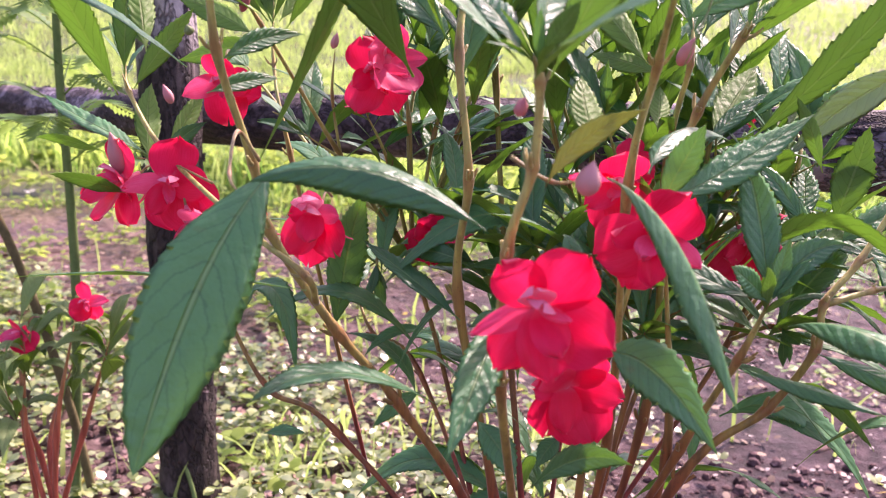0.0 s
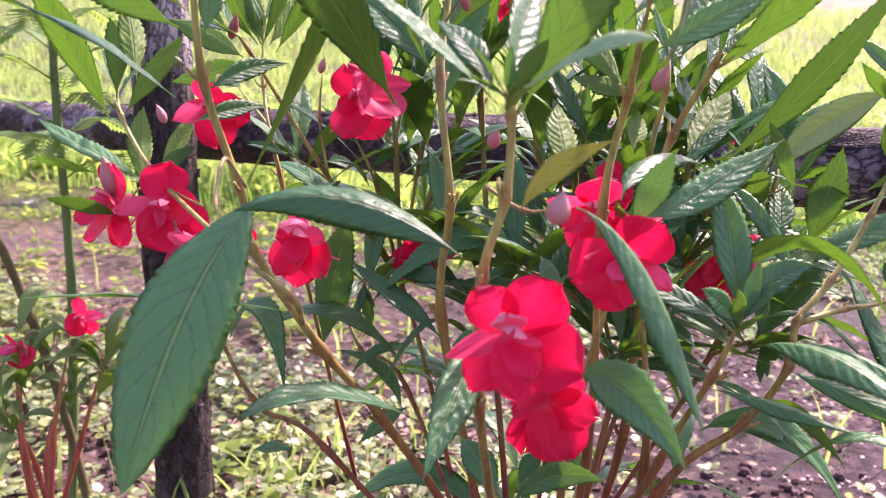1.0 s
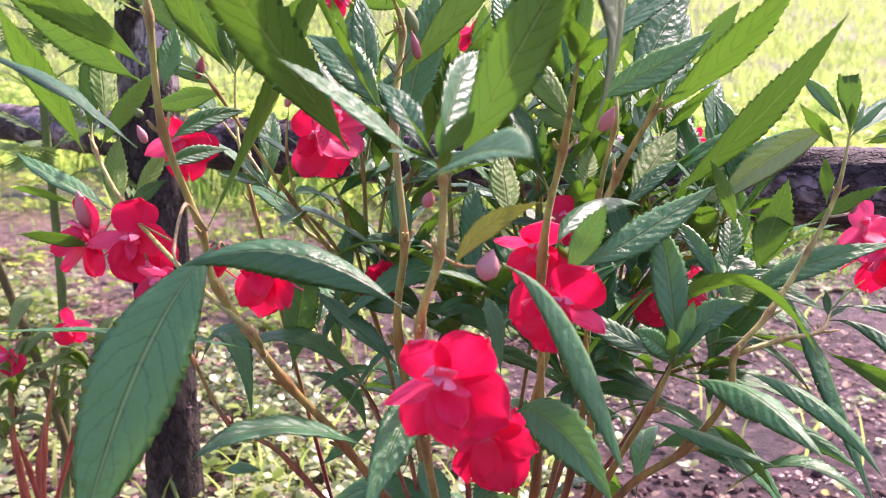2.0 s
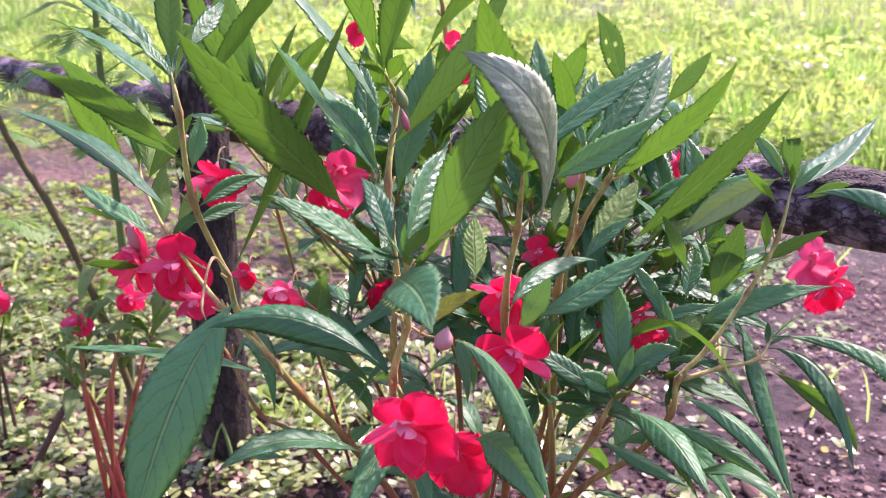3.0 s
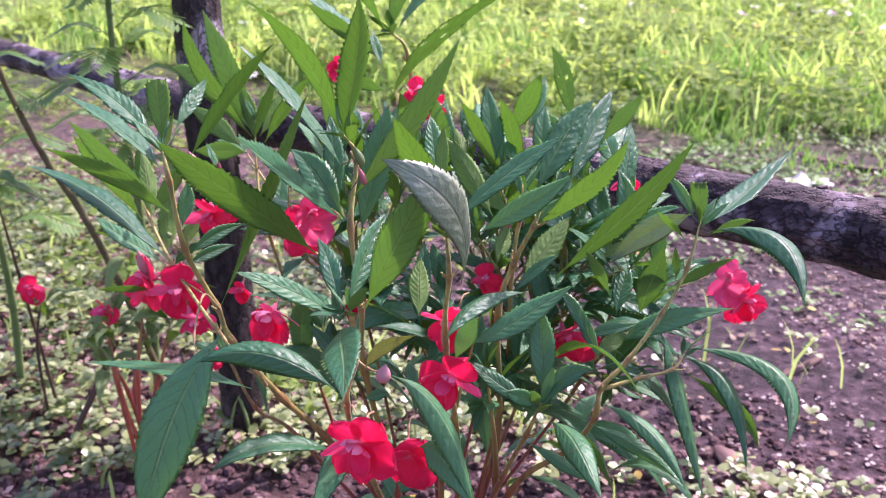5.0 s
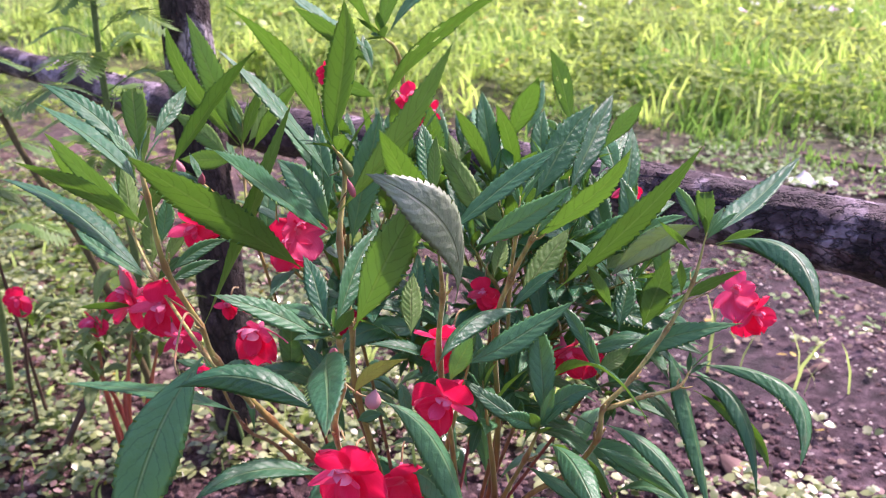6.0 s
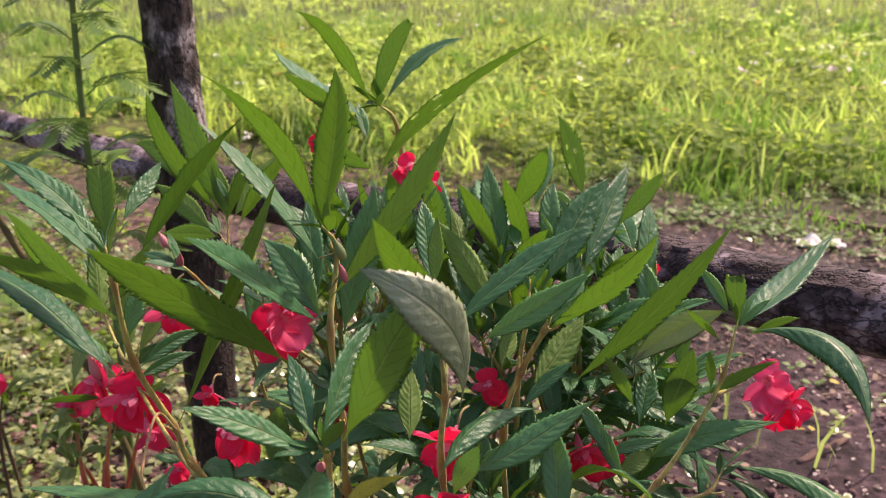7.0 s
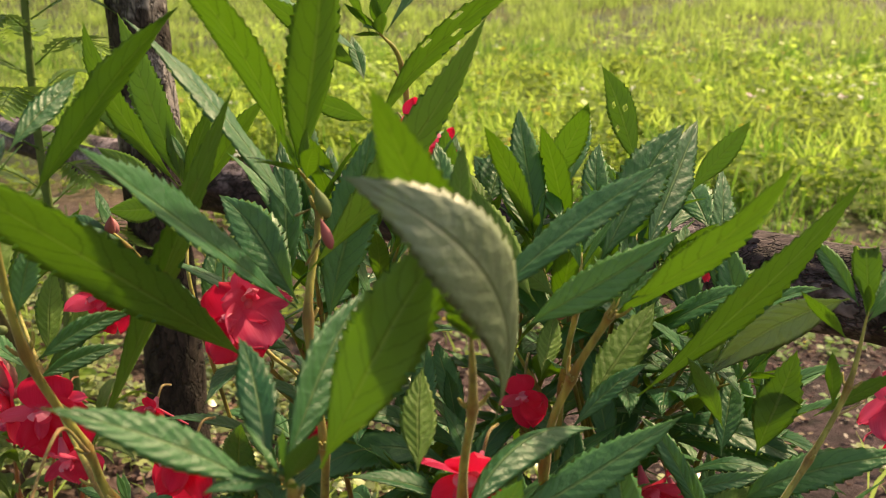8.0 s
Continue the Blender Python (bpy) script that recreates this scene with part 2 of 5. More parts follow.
def stem_mat(name, low, mid, high, z0, z1):
    """Fleshy stalk: red by the root, straw green higher up the plant, dark lenticels."""
    m, n, l, p, out = node_mat(name)
    co = n.new("ShaderNodeTexCoord")
    xyz = n.new("ShaderNodeSeparateXYZ")
    l.new(co.outputs["Object"], xyz.inputs[0])
    a = noise_tex(n, l, 28, 4, co.outputs["Object"])
    mr = n.new("ShaderNodeMapRange")
    mr.inputs["From Min"].default_value, mr.inputs["From Max"].default_value = z0, z1
    l.new(math_node(n, l, "ADD", xyz.outputs["Z"], math_node(n, l, "MULTIPLY", a.outputs["Fac"], 0.12)), mr.inputs["Value"])
    c = ramp(n, [(0.0, low), (0.5, mid), (1.0, high)])
    l.new(mr.outputs[0], c.inputs[0])
    flush = ramp(n, [(0.52, (0, 0, 0)), (0.66, (1, 1, 1))])
    l.new(a.outputs["Fac"], flush.inputs[0])
    skin = mix_col(n, l, math_node(n, l, "MULTIPLY", flush.outputs[0], 0.22), c.outputs[0], low)
    knot = n.new("ShaderNodeSeparateXYZ")
    l.new(co.outputs["UV"], knot.inputs[0])
    skin = mix_col(n, l, math_node(n, l, "MULTIPLY", knot.outputs["Y"], 0.5), skin, low)
    mp = n.new("ShaderNodeMapping")
    mp.inputs["Scale"].default_value = (260, 260, 18)
    l.new(co.outputs["Object"], mp.inputs[0])
    fibre = noise_tex(n, l, 1.0, 3, mp.outputs[0])
    fr = ramp(n, [(0.35, (0.55, 0.50, 0.45)), (0.65, (1.25, 1.22, 1.15))])
    l.new(fibre.outputs["Fac"], fr.inputs[0])
    skin = mix_col(n, l, 0.8, skin, fr.outputs[0], "MULTIPLY")
    sp = noise_tex(n, l, 420, 2, co.outputs["Object"])
    sr = ramp(n, [(0.62, (0, 0, 0)), (0.72, (1, 1, 1))])
    l.new(sp.outputs["Fac"], sr.inputs[0])
    l.new(mix_col(n, l, math_node(n, l, "MULTIPLY", sr.outputs[0], 0.45), skin, (0.10, 0.04, 0.02)), p.inputs["Base Color"])
    p.inputs["Roughness"].default_value = 0.55
    p.inputs["Sheen Weight"].default_value, p.inputs["Sheen Roughness"].default_value = 0.25, 0.4
    p.inputs["Subsurface Weight"].default_value, p.inputs["Subsurface Radius"].default_value = 0.25, (0.004, 0.002, 0.001)
    bp = n.new("ShaderNodeBump")
    bp.inputs["Strength"].default_value, bp.inputs["Distance"].default_value = 0.3, 0.0008
    l.new(sp.outputs["Fac"], bp.inputs["Height"]), l.new(bp.outputs[0], p.inputs["Normal"])
    return m


# root red is real, but darkened to paint the shade low in the bush
STEM = stem_mat("balsam_stem", (0.25, 0.026, 0.014), (0.27, 0.195, 0.036), (0.39, 0.37, 0.10), 0.335, 0.52)
STALK = stem_mat("balsam_stalk", (0.34, 0.06, 0.04), (0.30, 0.16, 0.07), (0.32, 0.28, 0.1), 0.28, 0.60)
REDSTEM = stem_mat("red_stem", (0.38, 0.035, 0.025), (0.44, 0.11, 0.05), (0.44, 0.26, 0.10), 0.05, 0.34)
DARKSTEM = rough_mat("dark_twig", [(0.3, (0.05, 0.03, 0.02)), (0.7, (0.15, 0.09, 0.06))], 30, bump=0.4, dist=0.002)
OLIVESTEM = rough_mat("olive_twig", [(0.3, (0.06, 0.05, 0.02)), (0.7, (0.18, 0.15, 0.07))], 30, bump=0.4, dist=0.002)
GREENSTEM = rough_mat("green_twig", [(0.3, (0.08, 0.14, 0.04)), (0.7, (0.17, 0.24, 0.08))], 30, bump=0.3, dist=0.001)
def bark_mat(name, deep, mid, high, lichen, amount, scale, stretch, lichen_from=None):
    """Cracked bark plates with pale lichen patches."""
    m, n, l, p, out = node_mat(name)
    co = n.new("ShaderNodeTexCoord")
    mp = n.new("ShaderNodeMapping")
    mp.inputs["Rotation"].default_value, mp.inputs["Scale"].default_value = (0, 0, radians(32)), stretch
    l.new(co.outputs["Object"], mp.inputs[0])
    warp = noise_tex(n, l, scale * 0.8, 5, mp.outputs[0], 0.65)
    bent = n.new("ShaderNodeMix")
    bent.data_type, bent.blend_type = "RGBA", "LINEAR_LIGHT"
    bent.inputs["Factor"].default_value = 0.035
    l.new(mp.outputs[0], bent.inputs["A"]), l.new(warp.outputs["Color"], bent.inputs["B"])
    vo = n.new("ShaderNodeTexVoronoi")
    vo.feature = "DISTANCE_TO_EDGE"
    vo.inputs["Scale"].default_value = scale * 2.7
    l.new(bent.outputs["Result"], vo.inputs["Vector"])
    crack = n.new("ShaderNodeMapRange")
    crack.inputs["From Min"].default_value, crack.inputs["From Max"].default_value = 0.0, 0.11
    l.new(vo.outputs["Distance"], crack.inputs["Value"])
    fine = noise_tex(n, l, scale * 6, 6, mp.outputs[0], 0.7)
    f = math_node(n, l, "ADD", math_node(n, l, "MULTIPLY", fine.outputs["Fac"], 0.6), math_node(n, l, "MULTIPLY", warp.outputs["Fac"], 0.4))
    c = ramp(n, [(0.36, deep), (0.5, mid), (0.66, high)])
    l.new(f, c.inputs[0])
    patch = noise_tex(n, l, 10, 5, co.outputs["Object"], 0.6)
    pr = ramp(n, [(amount, (0, 0, 0)), (amount + 0.07, (1, 1, 1))])
    l.new(patch.outputs["Fac"], pr.inputs[0])
    grown = pr.outputs[0]
    if lichen_from is not None:
        xyz, up = n.new("ShaderNodeSeparateXYZ"), n.new("ShaderNodeMapRange")
        up.inputs["From Min"].default_value, up.inputs["From Max"].default_value = lichen_from, lichen_from + 0.12
        l.new(co.outputs["Object"], xyz.inputs[0]), l.new(xyz.outputs["Z"], up.inputs["Value"])
        grown = math_node(n, l, "MULTIPLY", grown, up.outputs[0])
    base = mix_col(n, l, math_node(n, l, "MULTIPLY", grown, math_node(n, l, "ADD", 0.25, math_node(n, l, "MULTIPLY", fine.outputs["Fac"], 0.9))), c.outputs[0], lichen)
    l.new(mix_col(n, l, math_node(n, l, "ADD", 0.35, math_node(n, l, "MULTIPLY", crack.outputs[0], 0.65)), deep, base), p.inputs["Base Color"])
    p.inputs["Roughness"].default_value, p.inputs["Specular IOR Level"].default_value = 0.72, 0.35
    h = math_node(n, l, "ADD", math_node(n, l, "MULTIPLY", crack.outputs[0], 0.8), math_node(n, l, "MULTIPLY", fine.outputs["Fac"], 0.75))
    bp = n.new("ShaderNodeBump")
    bp.inputs["Strength"].default_value, bp.inputs["Distance"].default_value = 1.0, 0.004
    l.new(h, bp.inputs["Height"]), l.new(bp.outputs[0], p.inputs["Normal"])
    return m


BARK = bark_mat("weathered_bark", (0.014, 0.009, 0.011), (0.066, 0.042, 0.049), (0.155, 0.108, 0.122), (0.46, 0.37, 0.43), 0.540, 26, (0.55, 1, 1))
POSTBARK = bark_mat("post_bark", (0.010, 0.007, 0.007), (0.042, 0.028, 0.026), (0.12, 0.09, 0.085), (0.50, 0.45, 0.46), 0.555, 24, (1, 1, 0.45), 0.46)
FLAKE = rough_mat("loose_bark", [(0.35, (0.018, 0.013, 0.015)), (0.55, (0.07, 0.05, 0.056)), (0.72, (0.22, 0.17, 0.19))], 40, rough=0.8, bump=0.6, dist=0.003)
CLOD = rough_mat("tilled_soil", [(0.38, (0.026, 0.010, 0.010)), (0.55, (0.12, 0.066, 0.068)), (0.68, (0.30, 0.21, 0.22))], 30, bump=0.6, dist=0.003)
CHIP = rough_mat("wood_chip", [(0.3, (0.07, 0.036, 0.03)), (0.7, (0.24, 0.15, 0.135))], 20, stretch=(0.3, 1, 1))
PALE = rough_mat("pale_litter", [(0.3, (0.62, 0.57, 0.56)), (0.7, (0.82, 0.79, 0.78))], 30)


def ground_mat():
    m, n, l, p, out = node_mat("earth")
    co = n.new("ShaderNodeTexCoord")
    xyz = n.new("ShaderNodeSeparateXYZ")
    l.new(co.outputs["Object"], xyz.inputs[0])
    a = noise_tex(n, l, 2.2, 8, co.outputs["Object"], 0.65)
    b = noise_tex(n, l, 38, 5, co.outputs["Object"])
    f = math_node(n, l, "ADD", math_node(n, l, "MULTIPLY", a.outputs["Fac"], 0.5), math_node(n, l, "MULTIPLY", b.outputs["Fac"], 0.5))
    soil = ramp(n, [(0.38, (0.009, 0.006, 0.007)), (0.48, (0.036, 0.021, 0.026)), (0.56, (0.078, 0.049, 0.058)), (0.66, (0.20, 0.137, 0.152))])
    l.new(f, soil.inputs[0])
    # redder western soil, its tone also lightened to stand for sunlight there
    dry = ramp(n, [(0.36, (0.030, 0.013, 0.012)), (0.5, (0.105, 0.060, 0.053)), (0.66, (0.285, 0.195, 0.175))])
    l.new(f, dry.inputs[0])
    west_side = n.new("ShaderNodeMapRange")
    west_side.inputs["From Min"].default_value, west_side.inputs["From Max"].default_value = 0.95, -0.75
    l.new(math_node(n, l, "ADD", xyz.outputs["X"], math_node(n, l, "MULTIPLY", a.outputs["Fac"], 1.0)), west_side.inputs["Value"])
    bare = mix_col(n, l, west_side.outputs[0], soil.outputs[0], dry.outputs[0])
    # turf colour darkened to paint the shadowed gaps between the blades
    turf = ramp(n, [(0.38, (0.018, 0.022, 0.010)), (0.5, (0.060, 0.070, 0.024)), (0.64, (0.17, 0.175, 0.065))])
    l.new(f, turf.inputs[0])
    edge = n.new("ShaderNodeMapRange")
    edge.inputs["From Min"].default_value, edge.inputs["From Max"].default_value = 2.7, 3.5
    west = math_node(n, l, "MULTIPLY", math_node(n, l, "MINIMUM", xyz.outputs["X"], 0.0), 0.55)
    l.new(math_node(n, l, "ADD", math_node(n, l, "ADD", xyz.outputs["Y"], west), math_node(n, l, "MULTIPLY", a.outputs["Fac"], 0.5)), edge.inputs["Value"])
    round_bed = n.new("ShaderNodeMapRange")
    round_bed.inputs["From Min"].default_value, round_bed.inputs["From Max"].default_value = 2.6, 3.6
    reach = n.new("ShaderNodeVectorMath")
    reach.operation = "DISTANCE"
    reach.inputs[1].default_value = (0, 1.2, 0)
    l.new(co.outputs["Object"], reach.inputs[0])
    l.new(math_node(n, l, "ADD", reach.outputs["Value"], math_node(n, l, "MULTIPLY", a.outputs["Fac"], 1.2)), round_bed.inputs["Value"])
    l.new(mix_col(n, l, math_node(n, l, "MAXIMUM", edge.outputs[0], round_bed.outputs[0]), bare, turf.outputs[0]), p.inputs["Base Color"])
    damp = n.new("ShaderNodeMapRange")
    damp.inputs["From Min"].default_value, damp.inputs["From Max"].default_value = 0.42, 0.62
    damp.inputs["To Min"].default_value, damp.inputs["To Max"].default_value = 0.42, 0.85
    l.new(a.outputs["Fac"], damp.inputs["Value"]), l.new(damp.outputs[0], p.inputs["Roughness"])
    p.inputs["Specular IOR Level"].default_value = 0.14
    bp = n.new("ShaderNodeBump")
    bp.inputs["Strength"].default_value, bp.inputs["Distance"].default_value = 0.9, 0.02
    grit = noise_tex(n, l, 170, 5, co.outputs["Object"], 0.7)
    l.new(math_node(n, l, "ADD", f, math_node(n, l, "MULTIPLY", grit.outputs["Fac"], 0.30)), bp.inputs["Height"]), l.new(bp.outputs[0], p.inputs["Normal"])
    return m


EARTH = ground_mat()


# ---- mesh helpers ----
def thing(name, label, category, group="", kind="", at=(0, 0, 0)):
    ob = new(name)
    ob.location = at
    return tagged(ob, label, category, group, kind)


def part(name, verts, faces, material, parent=None, label="", uvs=None, smooth=True, back=None, back_from=0):
    me = bpy.data.meshes.new(name)
    me.from_pydata([tuple(v) for v in verts], [], faces)
    me.materials.append(material)
    if back is not None:
        me.materials.append(back)
        me.polygons.foreach_set("material_index", [int(i >= back_from) for i in range(len(me.polygons))])
    if smooth:
        me.polygons.foreach_set("use_smooth", [True] * len(me.polygons))
    if uvs is not None:
        layer = me.uv_layers.new(name="UVMap")
        for loop in me.loops:
            layer.data[loop.index].uv = uvs[loop.vertex_index]
    me.update()
    ob = new(name, me)
    if parent is not None:
        ob.parent = parent
        ob.matrix_parent_inverse = Matrix.Translation(-Vector(parent.location)) if parent.parent is None else Matrix.Identity(4)
    return tagged(ob, label)


def spline(points, steps):
    """Catmull-Rom through the points."""
    q = [Vector(p) for p in points]
    q = [2 * q[0] - q[1]] + q + [2 * q[-1] - q[-2]]
    res = []
    for i in range(1, len(q) - 2):
        a, b, c, d = q[i - 1:i + 3]
        for k in range(steps):
            t = k / steps
            res.append(0.5 * (2 * b + (c - a) * t + (2 * a - 5 * b + 4 * c - d) * t * t + (3 * b - a - 3 * c + d) * t ** 3))
    return res + [q[-2]]


def tube(points, radii, sides=8, bumpy=0.0, seed=0):
    """Verts and faces of a closed tube along points."""
    rng = random.Random(seed)
    verts, faces = [], []
    ref = None
    for i, p in enumerate(points):
        t = (points[min(i + 1, len(points) - 1)] - points[max(i - 1, 0)]).normalized()
        ref = t.orthogonal().normalized() if ref is None else (ref - ref.dot(t) * t).normalized()
        w = t.cross(ref)
        for k in range(sides):
            a = 2 * math.pi * k / sides
            r = radii[i] * (1 + bumpy * (noise.noise(p * 22 + ref * math.cos(a) * 1.2 + w * math.sin(a) * 1.2)))
            verts.append(p + (ref * math.cos(a) + w * math.sin(a)) * r)
    for i in range(len(points) - 1):
        for k in range(sides):
            a, b = i * sides + k, i * sides + (k + 1) % sides
            faces.append((a, b, b + sides, a + sides))
    faces.append(tuple(range(sides))[::-1])
    faces.append(tuple(range(len(verts) - sides, len(verts))))
    return verts, faces


def blade(b, m, t, width, roll, cut=1.0, holes=0, seed=1, fold=0.20, ripple=0.05, bite=1.0, late=0.88, blunt=0):
    """A lance-shaped leaf blade with forward-pointing teeth, on the arc from b through m to t, turned by roll about its rib."""
    rng = random.Random(seed)
    b, m, t = Vector(b), Vector(m), Vector(t)
    if cut < 1:
        t = b + (t - b) / cut
        m = b + (m - b) / cut
    c = 2 * m - 0.5 * (b + t)
    length = (m - b).length + (t - m).length
    seg = 2 * max(13, min(26, int(length / 0.0040)))
    pitch = length / seg
    chord = (t - b).normalized()
    up = Vector((0, 0, 1)) if abs(chord.z) < 0.97 else Vector((0, -1, 0))
    n0 = (up - up.dot(chord) * chord).normalized()
    nc = n0 * math.cos(radians(roll)) + chord.cross(n0) * math.sin(radians(roll))
    cols = (-1, -0.78, -0.5, -0.22, 0, 0.22, 0.5, 0.78, 1)
    verts, uvs, faces = [], [], []
    ph, twist, bow = rng.uniform(0, 6), rng.uniform(-0.35, 0.35), rng.uniform(-0.05, 0.05)
    blunt = blunt or rng.uniform(1.05, 1.35)
    last = seg if cut >= 1 else int(seg * cut)
    for i in range(last + 1):
        s = i / seg
        p = b * (1 - s) ** 2 + c * 2 * s * (1 - s) + t * s * s
        tan = ((c - b) * (1 - s) + (t - c) * s).normalized()
        n = (nc - nc.dot(tan) * tan).normalized()
        n = (n + tan.cross(n) * twist * (s - 0.4)).normalized()
        w = tan.cross(n)
        p = p + w * length * bow * math.sin(math.pi * s) * s
        f = max(0.05 if s < 0.5 else 0.0, math.sin(math.pi * min(1, max(0, (s - 0.04) / 0.96)) ** late) ** blunt)
        wave = math.sin(s * 13 + ph) * 0.5 + math.sin(s * 29 + ph * 2) * 0.3
        for u in cols:
            edge = abs(u) == 1
            toothed = edge and 0.10 < s < 0.96
            tooth = bite * (rng.uniform(0.04, 0.11) if i % 2 else -0.03) if toothed else 0
            ahead = pitch * 0.55 if toothed and i % 2 else 0
            across = u * (1 + tooth) * width / 2 * f
            quilt = 0.013 * width * f * math.sin(6.283 * (s * 11 - abs(u) ** 1.3 * 1.7 + 0.5 * noise.noise(p * 60)) + ph + (0.9 if u > 0 else 0)) * (0.5 + noise.noise(p * 90 + w * u)) * min(1, abs(u) * 3) * (1 - 0.5 * abs(u))
            lift = fold * abs(across) - 0.07 * width * f * u ** 4 + width * ripple * abs(u) ** 2 * wave * f * (1 if u > 0 else -0.8) + quilt
            dz = rng.uniform(-0.006, 0.0) if cut < 1 and i == last else 0
            verts.append(p + w * across + n * lift + tan * (dz * 1.2 + ahead))
            uvs.append((u, s))
    nc_ = len(cols)
    for i in range(last):
        for k in range(nc_ - 1):
            a = i * nc_ + k
            faces.append((a, a + 1, a + 1 + nc_, a + nc_))
    for _ in range(holes):
        i = rng.randint(int(last * 0.35), int(last * 0.7))
        k = rng.choice((1, 2, 5, 6))
        gone = [(i + d) * nc_ + k for d in range(2)]
        faces = [q for q in faces if q[0] not in gone]
    # the under side: inner points set 0.3 mm below, the margins shared
    under = {}
    for i in range(last + 1):
        for k in range(1, nc_ - 1):
            a = i * nc_ + k
            under[a] = len(verts)
            verts.append(verts[a] - nc * 0.0003)
            uvs.append(uvs[a])
    top = len(faces)
    faces = faces + [tuple(under.get(q, q) for q in f[::-1]) for f in faces]
    return verts, faces, uvs, top


# ---- ground: one sheet to the horizon ----
def height(x, y):
    base = 0.02 * noise.noise(Vector((x * 1.7, y * 1.7, 0))) + 0.008 * noise.noise(Vector((x * 9, y * 9, 3)))
    far = max(0.0, y - 5.0)
    return base * (1.0 if y < 8 else 3.0) + 0.135 * far * far / (far + 5.0) if y < 60 else 6.8


def spread(near, far, n_near, n_far):
    a = list(np.linspace(-near, near, n_near))
    b = [near * (far / near) ** (k / n_far) for k in range(1, n_far + 1)]
    return [-v for v in b[::-1]] + a + b


def make_ground():
    xs = spread(2.4, 900, 130, 22)
    ys = [v + 2.2 for v in spread(2.2, 900, 120, 24)]
    verts = [(x, y, height(x, y)) for y in ys for x in xs]
    w = len(xs)
    faces = [(j * w + i, j * w + i + 1, (j + 1) * w + i + 1, (j + 1) * w + i) for j in range(len(ys) - 1) for i in range(w - 1)]
    ob = part("ground", verts, faces, EARTH)
    tagged(ob, "damp purplish-brown earth turning to sunny turf further off", "ground", kind="structure")


make_ground()


# ---- fence: leaning post and log rail ----
def log(name, label, category, points, r0, r1, material, seed, flakes=0, along=0.0):
    """A log with ridged bark in real relief; loose bark plates are parts of it."""
    pts = spline(points, 44)
    k = len(pts) - 1
    sides = 44
    verts, faces = [], []
    ref = None
    frames = []
    dist = 0.0
    for i, p in enumerate(pts):
        t = (pts[min(i + 1, k)] - pts[max(i - 1, 0)]).normalized()
        ref = t.orthogonal().normalized() if ref is None else (ref - ref.dot(t) * t).normalized()
        w = t.cross(ref)
        dist += (p - pts[i - 1]).length if i else 0
        r = (r0 + (r1 - r0) * i / k) * (1 + 0.07 * noise.noise(Vector((dist * 4, seed, 0))))
        frames.append((p, t, ref.copy(), w, r))
        for j in range(sides):
            a = 2 * math.pi * j / sides
            c, s = math.cos(a), math.sin(a)
            ridge = 1 - abs(noise.noise(Vector((c * 3.2, s * 3.2, dist * 9 + seed)))) * 2
            crack = noise.noise(Vector((c * 7, s * 7, dist * 26 + seed)))
            rr = r * (1 + 0.09 * ridge * ridge - 0.05 + 0.045 * crack)
            verts.append(p + (ref * c + w * s) * rr)
    for i in range(k):
        for j in range(sides):
            a, c = i * sides + j, i * sides + (j + 1) % sides
            faces.append((a, c, c + sides, a + sides))
    faces += [tuple(range(sides))[::-1], tuple(range(k * sides, (k + 1) * sides))]
    ob = part(name, verts, faces, material)
    rng = random.Random(seed)
    for _ in range(flakes):
        p, t, rf, w, r = frames[rng.randint(int(k * along), k - 2)]
        a0, span, ln = rng.uniform(0, 6.283), rng.uniform(0.10, 0.32), rng.uniform(0.006, 0.022)
        v, f = [], []
        for lay in (1.0, 1.06):
            for u in (-0.5, -0.17, 0.17, 0.5):
                for q in (-0.5, 0.0, 0.5):
                    a = a0 + q * span * rng.uniform(0.45, 1.3)
                    v.append(p + t * ln * u * rng.uniform(0.5, 1.35) + (rf * math.cos(a) + w * math.sin(a)) * r * (lay + (0.04 if u > 0.3 else 0) - (0.05 if abs(q) > 0.2 else 0)))
        for i in range(3):
            for j in range(2):
                a = i * 3 + j
                f += [(a, a + 1, a + 4, a + 3), (a + 12, a + 15, a + 16, a + 13)]
        f += [(0, 12, 13, 1), (1, 13, 14, 2), (9, 10, 22, 21), (10, 11, 23, 22), (0, 3, 15, 12), (3, 6, 18, 15), (6, 9, 21, 18), (2, 14, 17, 5), (5, 17, 20, 8), (8, 20, 23, 11)]
        part("bark_flake", v, f, FLAKE, ob, smooth=False)
    return tagged(ob, label, category)


log("fence_rail", "dark weathered log rail with flaking bark, resting behind the post", "fence rail",
    [(-3.2, 2.85, 0.43), (-1.9, 2.10, 0.44), (-1.08, 1.60, 0.449), (-0.68, 1.315, 0.455), (-0.37, 1.09, 0.462), (-0.05, 0.94, 0.468), (0.30, 0.738, 0.475), (0.62, 0.535, 0.480), (1.2, 0.17, 0.49)], 0.023, 0.038, BARK, 3, flakes=150, along=0.2)
log("fence_post", "dark rough log post with pale lichen patches, set in the earth", "fence post",
    [(-0.359, 0.985, -0.2), (-0.362, 0.988, 0.05), (-0.370, 0.993, 0.3), (-0.378, 0.998, 0.6), (-0.386, 1.004, 0.95)], 0.034, 0.031, POSTBARK, 8, flakes=30)

# ---- the balsam ----
balsam = thing("garden_balsam", "bushy garden balsam with toothed green leaves and red double flowers", "plant", at=(0.02, 0.51, 0))
COUNT = [0]


